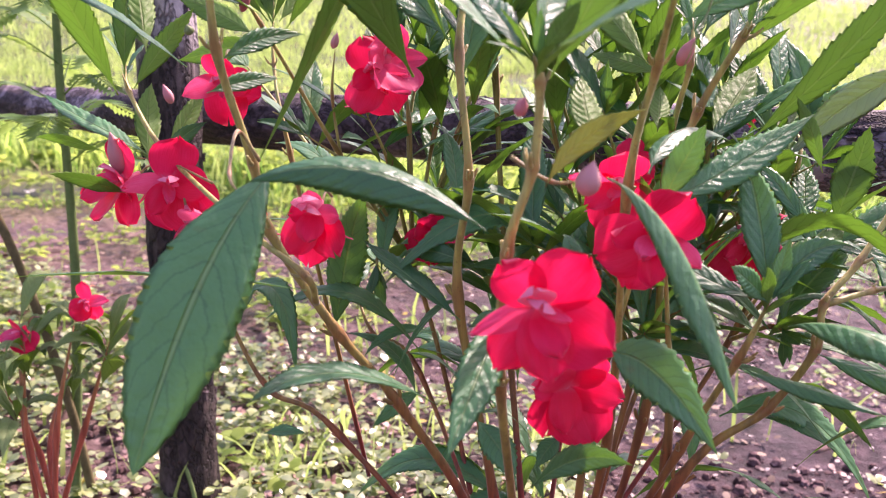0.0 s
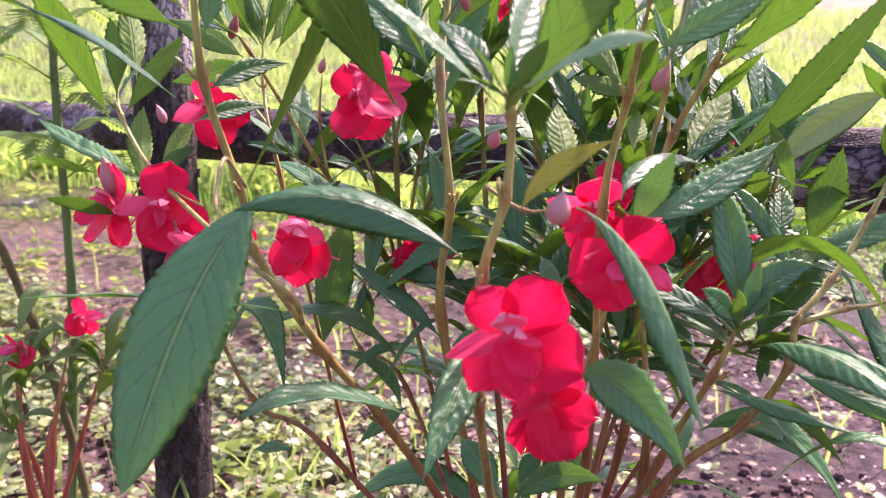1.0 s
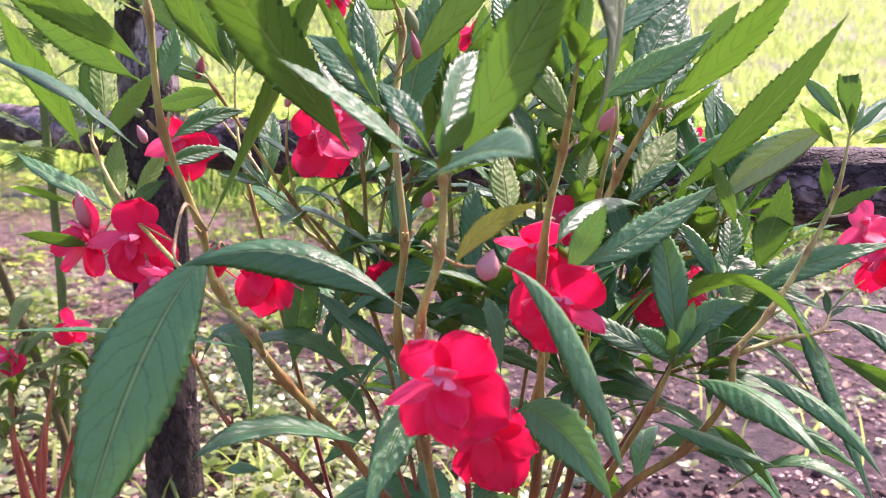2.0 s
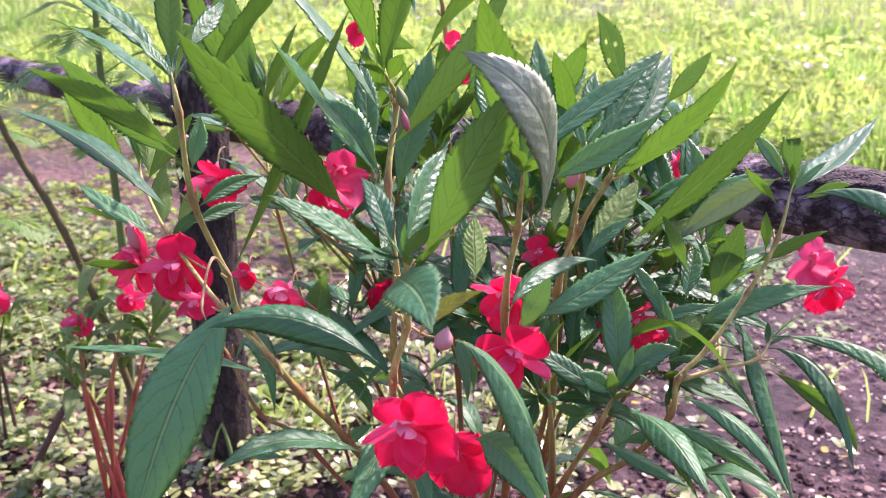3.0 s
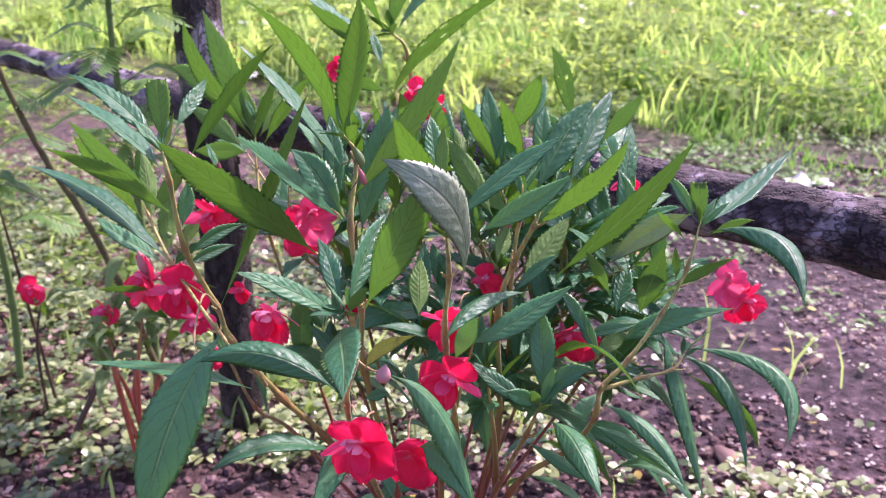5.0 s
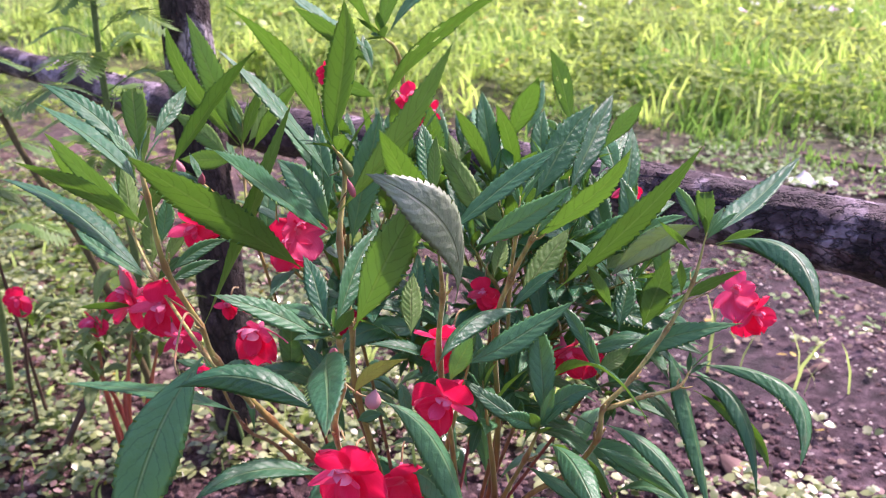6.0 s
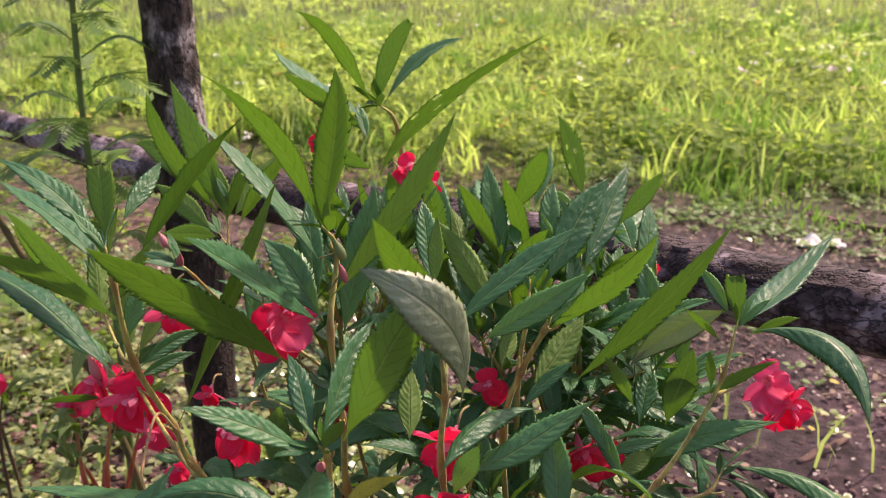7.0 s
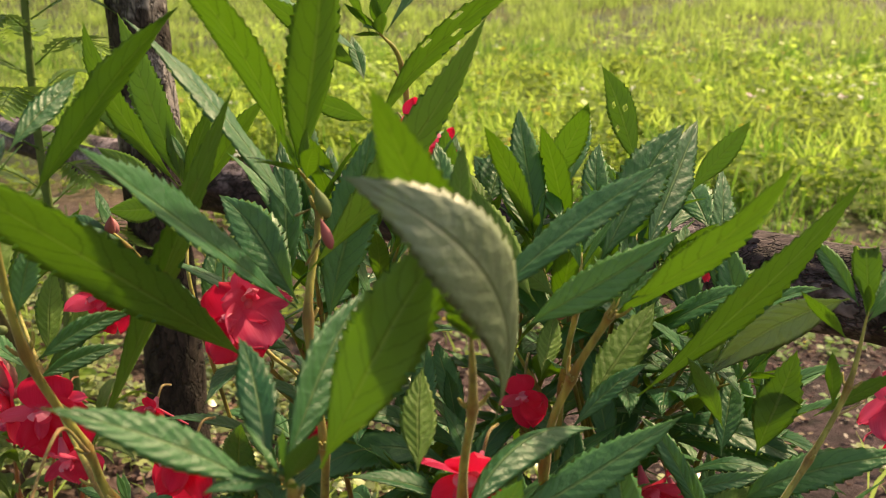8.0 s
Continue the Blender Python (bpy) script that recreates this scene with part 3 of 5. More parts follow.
def leaf(b, m, t, width, roll, cut=1.0, holes=0, owner=None, greyed=False, late=0.88, blunt=0, aged=False, pale=False, curl=None):
    COUNT[0] += 1
    rng = random.Random(COUNT[0])
    v, f, uv, top = blade(b, m, t, width, roll, cut, holes, COUNT[0], fold=rng.uniform(0.05, 0.36) if curl is None else -curl, ripple=rng.uniform(0.02, 0.09), bite=0.45 if greyed or blunt or curl else 1.0, late=late, blunt=blunt)
    # these leaves carry a painted grazing highlight on the upper face
    if greyed:
        return part("leaf", v, f, LEAF_SHEEN, owner or balsam, "arched leaf with a silvery-grey sheen painted on its face", uvs=uv, back=LEAF_BACK, back_from=top)
    if aged:
        return part("leaf", v, f, LEAF_YELLOW, owner or balsam, "yellowing older leaf", uvs=uv, back=LEAF_YELLOW, back_from=top)
    return part("leaf", v, f, LEAF_PALE if pale else LEAF, owner or balsam, uvs=uv, back=LEAF_BACK, back_from=top)


def stem(r0, r1, points, material, owner=None):
    pts = spline(points, 7)
    k = len(pts) - 1
    radii = []
    for i in range(k + 1):
        knot = 1.5 if i % 7 == 0 and 0 < i < k else (1.10 if i % 7 in (1, 6) else 1.0)
        radii.append((r0 + (r1 - r0) * i / k) * knot * 0.56 * min(1.0, 0.3 + (k - i) * 0.16))
    v, f = tube(pts, radii, 10, 0.16)
    own = random.Random(int(abs(pts[0].z + pts[-1].x) * 1e5) + k)
    ends = len(v)
    if material is STEM and r0 > 0.0027:
        for i in range(7, k, 7):
            ax = (pts[i + 1] - pts[i - 1]).normalized()
            for q in range(own.randint(1, 3)):
                out = Matrix.Rotation(own.uniform(0, 6.283), 3, ax) @ ax.orthogonal().normalized()
                ln = own.uniform(0.003, 0.007)
                stub = spline([pts[i], pts[i] + out * ln * 0.6 + ax * ln * 0.3, pts[i] + out * ln + ax * ln * 1.1], 3)
                sv, sf = tube(stub, [radii[i] * (0.55 - 0.05 * j) for j in range(len(stub))], 6)
                o = len(v)
                v, f = v + sv, f + [tuple(o + a for a in face) for face in sf]
    near = [(0.0, 1.0 if i % 7 == 0 and 0 < i < k else (0.45 if i % 7 in (1, 6) else 0.0)) for i in range(k + 1)]
    made = part("stem" if r0 > 0.002 else "stalk", v, f, material, owner or balsam, uvs=[near[i // 10] if i < ends else (0.0, 0.3) for i in range(len(v))])
    if r0 > 0.0025 and material is STEM:
        rng = random.Random(int(abs(pts[-1].x) * 1e5) + k)
        up = (pts[-1] - pts[-4]).normalized()
        side = up.orthogonal().normalized()
        for q in range(5):
            a = q * 2.4 + rng.uniform(-0.3, 0.3)
            out = Matrix.Rotation(a, 3, up) @ side
            ln = rng.uniform(0.016, 0.036)
            b0 = pts[-1] - up * rng.uniform(0.001, 0.010)
            t0 = b0 + (up + out * rng.uniform(0.35, 0.9)).normalized() * ln
            leaf(tuple(b0), tuple(b0.lerp(t0, 0.5) + up * ln * 0.06), tuple(t0), ln * 0.26, rng.uniform(-40, 40))
    return made


def bud(at, radius, length, owner=None, green=False):
    """A pointed, hanging bud with two green sepals at its neck."""
    a = Vector(at)
    COUNT[0] += 1
    rng = random.Random(COUNT[0])
    d = Vector((rng.uniform(-0.5, 0.5), rng.uniform(-0.6, 0.1), 1)).normalized()
    pts = [a + d * length * (s - 0.5) for s in (0, 0.08, 0.22, 0.4, 0.6, 0.78, 0.92, 1)]
    v, f = tube(pts, [radius * s for s in (0.25, 0.62, 0.92, 1.0, 0.85, 0.5, 0.2, 0.04)], 10, 0.05)
    if green:
        return part("seed_pod", v, f, POD, owner or balsam, "plump green seed pod")
    return part("bud", v, f, BUDM, owner or balsam, "closed dusty-pink bud")


def petal_mesh(length, width, cup, seed, notch=0.08, point=0.0):
    """A broad rounded petal from its claw at the origin along +y, hollowed by cup."""
    rng = random.Random(seed)
    verts, faces, uvs = [], [], []
    nu, nv = 10, 9
    ph, curl = rng.uniform(0, 6), rng.uniform(-0.25, 0.35)
    for i in range(nv + 1):
        s = i / nv
        q = 2 * s - 1
        half = width / 2 * ((1 - q * q) ** 0.5 * (1 - point * s) * (0.80 + 0.25 * s) if 0 < i < nv else (0.10 if i == 0 else 0.16 * (1 - point)))
        for k in range(nu + 1):
            u = 2 * k / nu - 1
            y = length * (s - notch * max(0, 1 - abs(u) * 2.5) * s ** 5 - 0.06 * u * u * s)
            z = length * (cup * (s * s + 0.55 * u * u * s) + curl * max(0, s - 0.6) ** 2 + 0.055 * math.sin(u * 4 + ph + s * 4) * s + 0.035 * math.sin(u * 8 + ph * 2 + s * 3) * s * s)
            verts.append(Vector((u * half, y, z)))
            uvs.append((u, s))
    w = nu + 1
    for i in range(nv):
        for k in range(nu):
            faces.append((i * w + k, i * w + k + 1, (i + 1) * w + k + 1, (i + 1) * w + k))
    return verts, faces, uvs


def flower(at, size, facing, petals, owner=None, shape=None, backlit_pink=False, hooded=True):
    """A balsam flower: pale hood above, broad side and lower lobes, a thin spur behind."""
    owner = owner or balsam
    COUNT[0] += 1
    rng = random.Random(COUNT[0] * 7)
    a = Vector(at)
    d = Vector(facing).normalized()
    q = d.to_track_quat("Z", "Y").to_matrix()
    base = a - d * size * 0.15
    v, f = tube([base - d * 0.010 + Vector((0, 0, 0.004)), base - d * 0.004, base + d * 0.001, base + d * 0.004], [0.0010, 0.0030, 0.0032, 0.0015], 8)
    # flowers seen from behind get paler petals, the backlight put into their colour
    head = part("flower", v, f, PINK, owner, "pink-red balsam flower, petals paled for light from behind" if backlit_pink else "red double balsam flower")
    # angle from the top, length, width, tilt, taper, pale or not
    lobes = [(176, 1.32, 0.95, 0.02, 0.0, 0), (-138, 1.20, 1.0, 0.05, 0.0, 0), (6, 0.98, 1.15, 0.18, 0.0, 0), (108, 1.12, 0.72, 0.12, 0.45, 1), (-92, 0.90, 0.85, 0.25, 0.1, 0), (170, 0.62, 0.55, 0.95, 0.2, 1),
             (146, 0.95, 0.8, 0.35, 0.1, 0), (-150, 0.58, 0.7, 1.1, 0.1, 1), (60, 0.75, 0.9, 0.35, 0.1, 0), (-172, 0.85, 0.9, 0.45, 0.1, 0), (-62, 0.72, 0.8, 0.4, 0.2, 0)]
    lean = rng.uniform(-24, 24)
    if shape:
        lobes, lean, petals = shape, 0, len(shape)
    loose = 0.3 if shape else 1.0
    flip = 1 if shape else rng.choice((1, 1, -1))
    for i, (ang, ln, wd, tilt, point, pale) in enumerate(lobes[:petals]):
        ln *= size * rng.uniform(1 - 0.14 * loose, 1 + 0.14 * loose)
        pv, pf, uv = petal_mesh(ln, ln * wd * rng.uniform(0.95, 1.2), rng.uniform(-0.12, 0.2), COUNT[0] * 31 + i, notch=rng.uniform(0.04, 0.2), point=point)
        rot = q @ Matrix.Rotation(radians(ang * flip + lean + rng.uniform(-14, 14) * loose), 3, "Z") @ Matrix.Rotation(tilt + rng.uniform(-0.2, 0.25) * loose, 3, "X") @ Matrix.Rotation(rng.uniform(-0.6, 0.6) * loose, 3, "Y")
        off = d * (0.0006 * i + (0.002 if i > 5 else 0))
        part("petal", [rot @ p + base + off for p in pv], pf, PINK if pale or backlit_pink else PETAL, head, uvs=uv)
    for i, (ang, ln, tilt) in enumerate(((10, 0.55, 0.55), (-22, 0.46, 0.8)) if hooded else ()):
        ln *= 1.3 if shape else 1.0
        pv, pf, uv = petal_mesh(size * ln, size * ln * 0.95, 0.42, COUNT[0] * 17 + i, notch=0.15)
        rot = q @ Matrix.Rotation(radians(ang + lean), 3, "Z") @ Matrix.Rotation(tilt + rng.uniform(-0.15, 0.15), 3, "X")
        part("hood", [rot @ p + base + d * (0.006 if shape else 0.002) for p in pv], pf, HOOD if i == 0 or shape else PINK, head, "pale pink hooded upper petal", uvs=uv)
    side = Vector((rng.uniform(-1, 1), 0.3, 0)).normalized()
    pts = spline([base - d * 0.004, base - d * 0.014 + Vector((0, 0, -0.006)), base - d * 0.016 + side * 0.010 + Vector((0, 0, -0.016)), base - d * 0.008 + side * 0.018 + Vector((0, 0, -0.018))], 5)
    v, f = tube(pts, [0.0010 - 0.0006 * i / len(pts) for i in range(len(pts))], 6)
    part("spur", v, f, PINK, head, "thin curled pink spur")
    pts = spline([base - d * 0.008, base - d * 0.016 + Vector((0, 0.002, 0.008)), base - d * 0.026 + Vector((0, 0.006, 0.004))], 5)
    v, f = tube(pts, [0.0008] * len(pts), 6)
    part("pedicel", v, f, STALK, head)
    return head


stem(0.0052, 0.0026, [(0.020, 0.510, -0.009), (0.012, 0.500, 0.141), (-0.020, 0.480, 0.281), (-0.065, 0.466, 0.359), (-0.094, 0.455, 0.398), (-0.127, 0.444, 0.453), (-0.131, 0.434, 0.485), (-0.142, 0.416, 0.537), (-0.143, 0.407, 0.590), (-0.148, 0.412, 0.611)], STEM)
stem(0.0032, 0.0018, [(-0.103, 0.444, 0.416), (-0.107, 0.436, 0.432), (-0.144, 0.459, 0.451), (-0.204, 0.514, 0.482), (-0.233, 0.540, 0.513), (-0.238, 0.549, 0.529)], STEM)
stem(0.0050, 0.0026, [(0.020, 0.510, -0.009), (0.010, 0.500, 0.141), (-0.010, 0.485, 0.291), (-0.035, 0.484, 0.413), (-0.031, 0.467, 0.477), (-0.038, 0.472, 0.538), (-0.036, 0.489, 0.586), (-0.041, 0.477, 0.607)], STEM)
stem(0.0045, 0.0024, [(0.020, 0.510, -0.009), (0.020, 0.530, 0.141), (-0.005, 0.600, 0.361), (-0.020, 0.635, 0.521), (-0.027, 0.642, 0.631), (-0.036, 0.612, 0.661)], STEM)
stem(0.0042, 0.0026, [(0.020, 0.510, -0.009), (0.010, 0.490, 0.161), (0.000, 0.430, 0.301), (-0.012, 0.385, 0.401), (-0.012, 0.352, 0.464), (-0.004, 0.347, 0.497), (-0.003, 0.344, 0.528), (-0.006, 0.340, 0.537)], STEM)
stem(0.0045, 0.0024, [(0.020, 0.510, -0.009), (0.025, 0.500, 0.161), (0.045, 0.460, 0.341), (0.041, 0.420, 0.480), (0.047, 0.401, 0.535), (0.050, 0.370, 0.580)], STEM)
stem(0.0045, 0.0026, [(0.020, 0.510, -0.009), (0.030, 0.510, 0.161), (0.070, 0.500, 0.341), (0.071, 0.484, 0.469), (0.082, 0.482, 0.513), (0.097, 0.467, 0.550), (0.101, 0.471, 0.560)], STEM)
stem(0.0040, 0.0022, [(0.020, 0.510, -0.009), (0.030, 0.520, 0.161), (0.070, 0.540, 0.361), (0.077, 0.526, 0.489), (0.083, 0.514, 0.537), (0.084, 0.523, 0.561)], STEM)
stem(0.0048, 0.0019, [(0.020, 0.510, -0.009), (0.030, 0.500, 0.161), (0.085, 0.470, 0.320), (0.128, 0.472, 0.362), (0.148, 0.468, 0.397), (0.151, 0.472, 0.420), (0.170, 0.483, 0.440), (0.193, 0.500, 0.472), (0.209, 0.511, 0.505), (0.217, 0.522, 0.542)], STEM)
stem(0.0030, 0.0018, [(0.153, 0.472, 0.420), (0.179, 0.484, 0.425), (0.205, 0.500, 0.426), (0.215, 0.516, 0.435)], STEM)
stem(0.0042, 0.0024, [(0.020, 0.510, -0.009), (0.028, 0.500, 0.181), (0.080, 0.447, 0.348), (0.099, 0.429, 0.402), (0.109, 0.422, 0.434)], STEM)
stem(0.0035, 0.0020, [(0.020, 0.520, -0.009), (0.005, 0.500, 0.181), (-0.104, 0.521, 0.314), (-0.150, 0.533, 0.336), (-0.179, 0.550, 0.374), (-0.187, 0.551, 0.385)], STEM)
stem(0.0030, 0.0016, [(0.020, 0.520, -0.009), (0.000, 0.500, 0.201), (-0.061, 0.570, 0.338), (-0.095, 0.592, 0.357), (-0.111, 0.616, 0.382)], STEM)
stem(0.0034, 0.0018, [(0.020, 0.520, -0.009), (-0.010, 0.540, 0.201), (-0.072, 0.622, 0.398), (-0.130, 0.649, 0.449), (-0.174, 0.676, 0.495), (-0.211, 0.702, 0.531)], STEM)
stem(0.0028, 0.0014, [(-0.100, 0.620, 0.241), (-0.154, 0.611, 0.471), (-0.170, 0.632, 0.529), (-0.174, 0.650, 0.575)], STEM)
stem(0.0050, 0.0034, [(0.020, 0.510, -0.009), (0.035, 0.490, 0.141), (0.060, 0.470, 0.261), (0.075, 0.455, 0.341), (0.066, 0.452, 0.447)], STEM)
stem(0.0050, 0.0034, [(0.020, 0.510, -0.009), (0.020, 0.490, 0.141), (0.030, 0.460, 0.261), (0.035, 0.450, 0.361), (0.058, 0.448, 0.467)], STEM)
stem(0.0036, 0.0020, [(0.020, 0.520, -0.009), (0.030, 0.530, 0.181), (0.100, 0.600, 0.391), (0.116, 0.599, 0.493), (0.116, 0.641, 0.541)], STEM)
stem(0.0034, 0.0020, [(0.020, 0.520, -0.009), (0.020, 0.550, 0.181), (0.050, 0.660, 0.391), (0.049, 0.663, 0.515), (0.058, 0.700, 0.548)], STEM)
stem(0.0034, 0.0020, [(0.020, 0.520, -0.009), (0.030, 0.540, 0.181), (0.140, 0.600, 0.361), (0.164, 0.578, 0.474), (0.172, 0.613, 0.502)], STEM)
stem(0.0016, 0.0010, [(-0.126, 0.427, 0.487), (-0.134, 0.420, 0.501), (-0.128, 0.386, 0.486), (-0.121, 0.374, 0.480)], STALK)
stem(0.0014, 0.0010, [(-0.012, 0.357, 0.500), (0.003, 0.351, 0.492), (0.016, 0.343, 0.494)], STALK)
stem(0.0014, 0.0010, [(-0.012, 0.365, 0.455), (-0.007, 0.355, 0.455)], STALK)
stem(0.0012, 0.0009, [(-0.039, 0.476, 0.563), (-0.032, 0.471, 0.574), (-0.029, 0.467, 0.578)], STALK)
stem(0.0012, 0.0009, [(-0.044, 0.479, 0.585), (-0.036, 0.477, 0.589)], STALK)
stem(0.0026, 0.0014, [(-0.072, 0.622, 0.398), (-0.115, 0.566, 0.480), (-0.150, 0.523, 0.552), (-0.157, 0.518, 0.562)], STEM)
stem(0.0018, 0.0011, [(-0.113, 0.568, 0.476), (-0.118, 0.566, 0.512), (-0.116, 0.564, 0.541)], STEM)
stem(0.0014, 0.0010, [(0.078, 0.604, 0.480), (0.076, 0.612, 0.508), (0.070, 0.615, 0.526)], STALK)
stem(0.0014, 0.0010, [(0.206, 0.512, 0.490), (0.224, 0.535, 0.488), (0.242, 0.573, 0.484)], STALK)
stem(0.0013, 0.0009, [(-0.169, 0.492, 0.467), (-0.196, 0.502, 0.476), (-0.218, 0.512, 0.477)], STALK)
bud((0.016, 0.341, 0.495), 0.0048, 0.013)
bud((-0.027, 0.469, 0.580), 0.0025, 0.015)
bud((-0.030, 0.474, 0.593), 0.0034, 0.015, green=True)
bud((-0.233, 0.521, 0.478), 0.0062, 0.026)
bud((0.077, 0.496, 0.543), 0.0040, 0.016)
bud((-0.009, 0.350, 0.519), 0.0026, 0.008)
bud((0.236, 0.556, 0.492), 0.003, 0.014)
bud((-0.285, 0.744, 0.503), 0.004, 0.017)
bud((-0.156, 0.422, 0.545), 0.0022, 0.005, green=True)
bud((-0.157, 0.518, 0.565), 0.0030, 0.016)
bud((-0.116, 0.564, 0.545), 0.0024, 0.010)
bud((0.070, 0.615, 0.530), 0.0030, 0.011, green=True)
flower((0.000, 0.333, 0.449), 0.022, (-0.05, -1, 0.12), 0,
       shape=[(-113, 1.45, 0.85, 0.10, 0.0, 0), (152, 1.35, 0.70, 0.12, 0.0, 0), (118, 1.25, 0.50, 0.22, 0.55, 1), (192, 1.25, 0.78, 0.30, 0.1, 0), (40, 1.12, 0.88, 0.20, 0.0, 0), (-38, 1.25, 0.85, 0.16, 0.0, 0), (-150, 0.95, 0.75, 0.50, 0.1, 0), (-108, 0.72, 0.45, 0.75, 0.4, 1)])
flower((0.017, 0.398, 0.396), 0.025, (0.15, -1, -0.15), 0, hooded=False,
       shape=[(165, 1.15, 0.80, 0.10, 0.0, 0), (-150, 1.20, 0.95, 0.05, 0.0, 0), (-95, 1.05, 1.0, 0.2, 0.0, 0), (80, 0.8, 0.9, 0.3, 0.1, 0), (178, 0.85, 0.8, 0.5, 0.1, 0), (-30, 0.95, 1.0, 0.15, 0.0, 0), (35, 0.9, 0.9, 0.25, 0.0, 0)])
flower((-0.232, 0.518, 0.464), 0.024, (-0.6, -0.8, 0.1), 7)
flower((-0.195, 0.498, 0.466), 0.024, (0.3, -0.9, -0.2), 7)
flower((-0.178, 0.487, 0.445), 0.016, (0.5, -0.6, -0.3), 5, backlit_pink=True)
flower((-0.176, 0.534, 0.520), 0.020, (0.1, -0.8, -0.4), 6)
flower((-0.113, 0.488, 0.455), 0.025, (-0.1, -1.0, 0.05), 0,
       shape=[(178, 1.30, 0.80, 0.12, 0.05, 0), (-155, 1.20, 0.75, 0.15, 0.0, 0), (152, 1.20, 0.72, 0.15, 0.0, 0), (100, 0.65, 0.8, 0.4, 0.1, 0), (-100, 0.70, 0.7, 0.4, 0.1, 1), (5, 0.55, 0.9, 0.5, 0.0, 1), (182, 0.80, 0.8, 0.55, 0.1, 0)])
flower((-0.076, 0.497, 0.536), 0.019, (0.6, -0.6, 0.5), 5, backlit_pink=True)
flower((-0.083, 0.492, 0.528), 0.018, (0.1, -1.0, 0.1), 6)
flower((-0.054, 0.563, 0.432), 0.020, (0.3, -0.9, -0.2), 6)
flower((0.041, 0.445, 0.480), 0.022, (-0.3, -1, -0.2), 7)
flower((0.049, 0.392, 0.466), 0.023, (-0.1, -1, -0.1), 8)
flower((0.058, 0.521, 0.484), 0.014, (0.0, -0.9, -0.2), 5)
flower((0.122, 0.509, 0.442), 0.024, (0.3, -0.9, -0.3), 7)
flower((0.141, 0.533, 0.426), 0.016, (0.5, -0.9, -0.2), 5)
flower((0.250, 0.570, 0.474), 0.0175, (-0.1, -0.8, 0.4), 5, backlit_pink=True)
flower((0.266, 0.572, 0.455), 0.0195, (0.5, -0.9, -0.2), 6)
flower((-0.017, 0.624, 0.608), 0.015, (0.7, -0.6, 0.3), 5)
flower((-0.004, 0.652, 0.590), 0.012, (0.4, -0.8, 0.0), 4)
flower((0.168, 0.697, 0.513), 0.014, (0.4, -0.8, 0.0), 5)
flower((-0.106, 0.699, 0.614), 0.012, (0.2, -0.8, 0.1), 5)
flower((-0.188, 0.542, 0.383), 0.010, (0.2, -0.9, 0.1), 5)
flower((-0.164, 0.554, 0.443), 0.010, (0.1, -0.9, 0.1), 4)
# shoot L
leaf((-0.148, 0.413, 0.614), (-0.149, 0.418, 0.636), (-0.151, 0.424, 0.655), 0.015, -169, cut=0.72)
leaf((-0.153, 0.412, 0.614), (-0.183, 0.425, 0.638), (-0.222, 0.433, 0.655), 0.017, -15)
leaf((-0.150, 0.411, 0.597), (-0.196, 0.440, 0.619), (-0.248, 0.464, 0.634), 0.024, 17)
leaf((-0.142, 0.422, 0.621), (-0.139, 0.445, 0.637), (-0.136, 0.467, 0.648), 0.011, 43)
leaf((-0.132, 0.419, 0.604), (-0.104, 0.433, 0.643), (-0.076, 0.445, 0.677), 0.020, -40)
leaf((-0.058, 0.448, 0.527), (-0.086, 0.386, 0.590), (-0.104, 0.321, 0.642), 0.028, 38)
leaf((-0.147, 0.410, 0.567), (-0.184, 0.403, 0.595), (-0.222, 0.392, 0.614), 0.019, 62)
leaf((-0.155, 0.415, 0.529), (-0.224, 0.444, 0.563), (-0.287, 0.464, 0.578), 0.028, 12)
leaf((-0.157, 0.428, 0.560), (-0.209, 0.451, 0.585), (-0.253, 0.476, 0.610), 0.024, 85)
leaf((-0.197, 0.477, 0.535), (-0.207, 0.495, 0.559), (-0.218, 0.513, 0.580), 0.014, 178)
leaf((-0.138, 0.408, 0.557), (-0.137, 0.414, 0.573), (-0.136, 0.420, 0.587), 0.011, 34)
leaf((-0.141, 0.419, 0.532), (-0.127, 0.436, 0.541), (-0.110, 0.452, 0.545), 0.010, 64)
leaf((-0.152, 0.433, 0.517), (-0.138, 0.448, 0.522), (-0.124, 0.462, 0.524), 0.009, 64)
# shoot SB (left pale branch)
leaf((-0.236, 0.542, 0.522), (-0.237, 0.548, 0.547), (-0.237, 0.554, 0.570), 0.015, -154, cut=0.72)
leaf((-0.239, 0.539, 0.510), (-0.251, 0.514, 0.558), (-0.259, 0.487, 0.598), 0.021, 19)
leaf((-0.230, 0.541, 0.514), (-0.216, 0.553, 0.540), (-0.201, 0.565, 0.562), 0.013, -106)
leaf((-0.216, 0.522, 0.478), (-0.252, 0.534, 0.494), (-0.287, 0.546, 0.509), 0.017, -10)
leaf((-0.231, 0.561, 0.471), (-0.235, 0.576, 0.494), (-0.239, 0.592, 0.516), 0.016, -170)
leaf((-0.212, 0.543, 0.478), (-0.205, 0.559, 0.498), (-0.199, 0.574, 0.515), 0.011, -132)
leaf((-0.259, 0.560, 0.475), (-0.285, 0.569, 0.479), (-0.311, 0.579, 0.480), 0.011, 51)
leaf((-0.208, 0.522, 0.476), (-0.196, 0.526, 0.488), (-0.183, 0.529, 0.497), 0.009, 87)
leaf((-0.225, 0.516, 0.456), (-0.239, 0.497, 0.464), (-0.252, 0.477, 0.471), 0.010, 52)
leaf((-0.102, 0.415, 0.430), (-0.175, 0.431, 0.430), (-0.255, 0.444, 0.423), 0.028, 11)
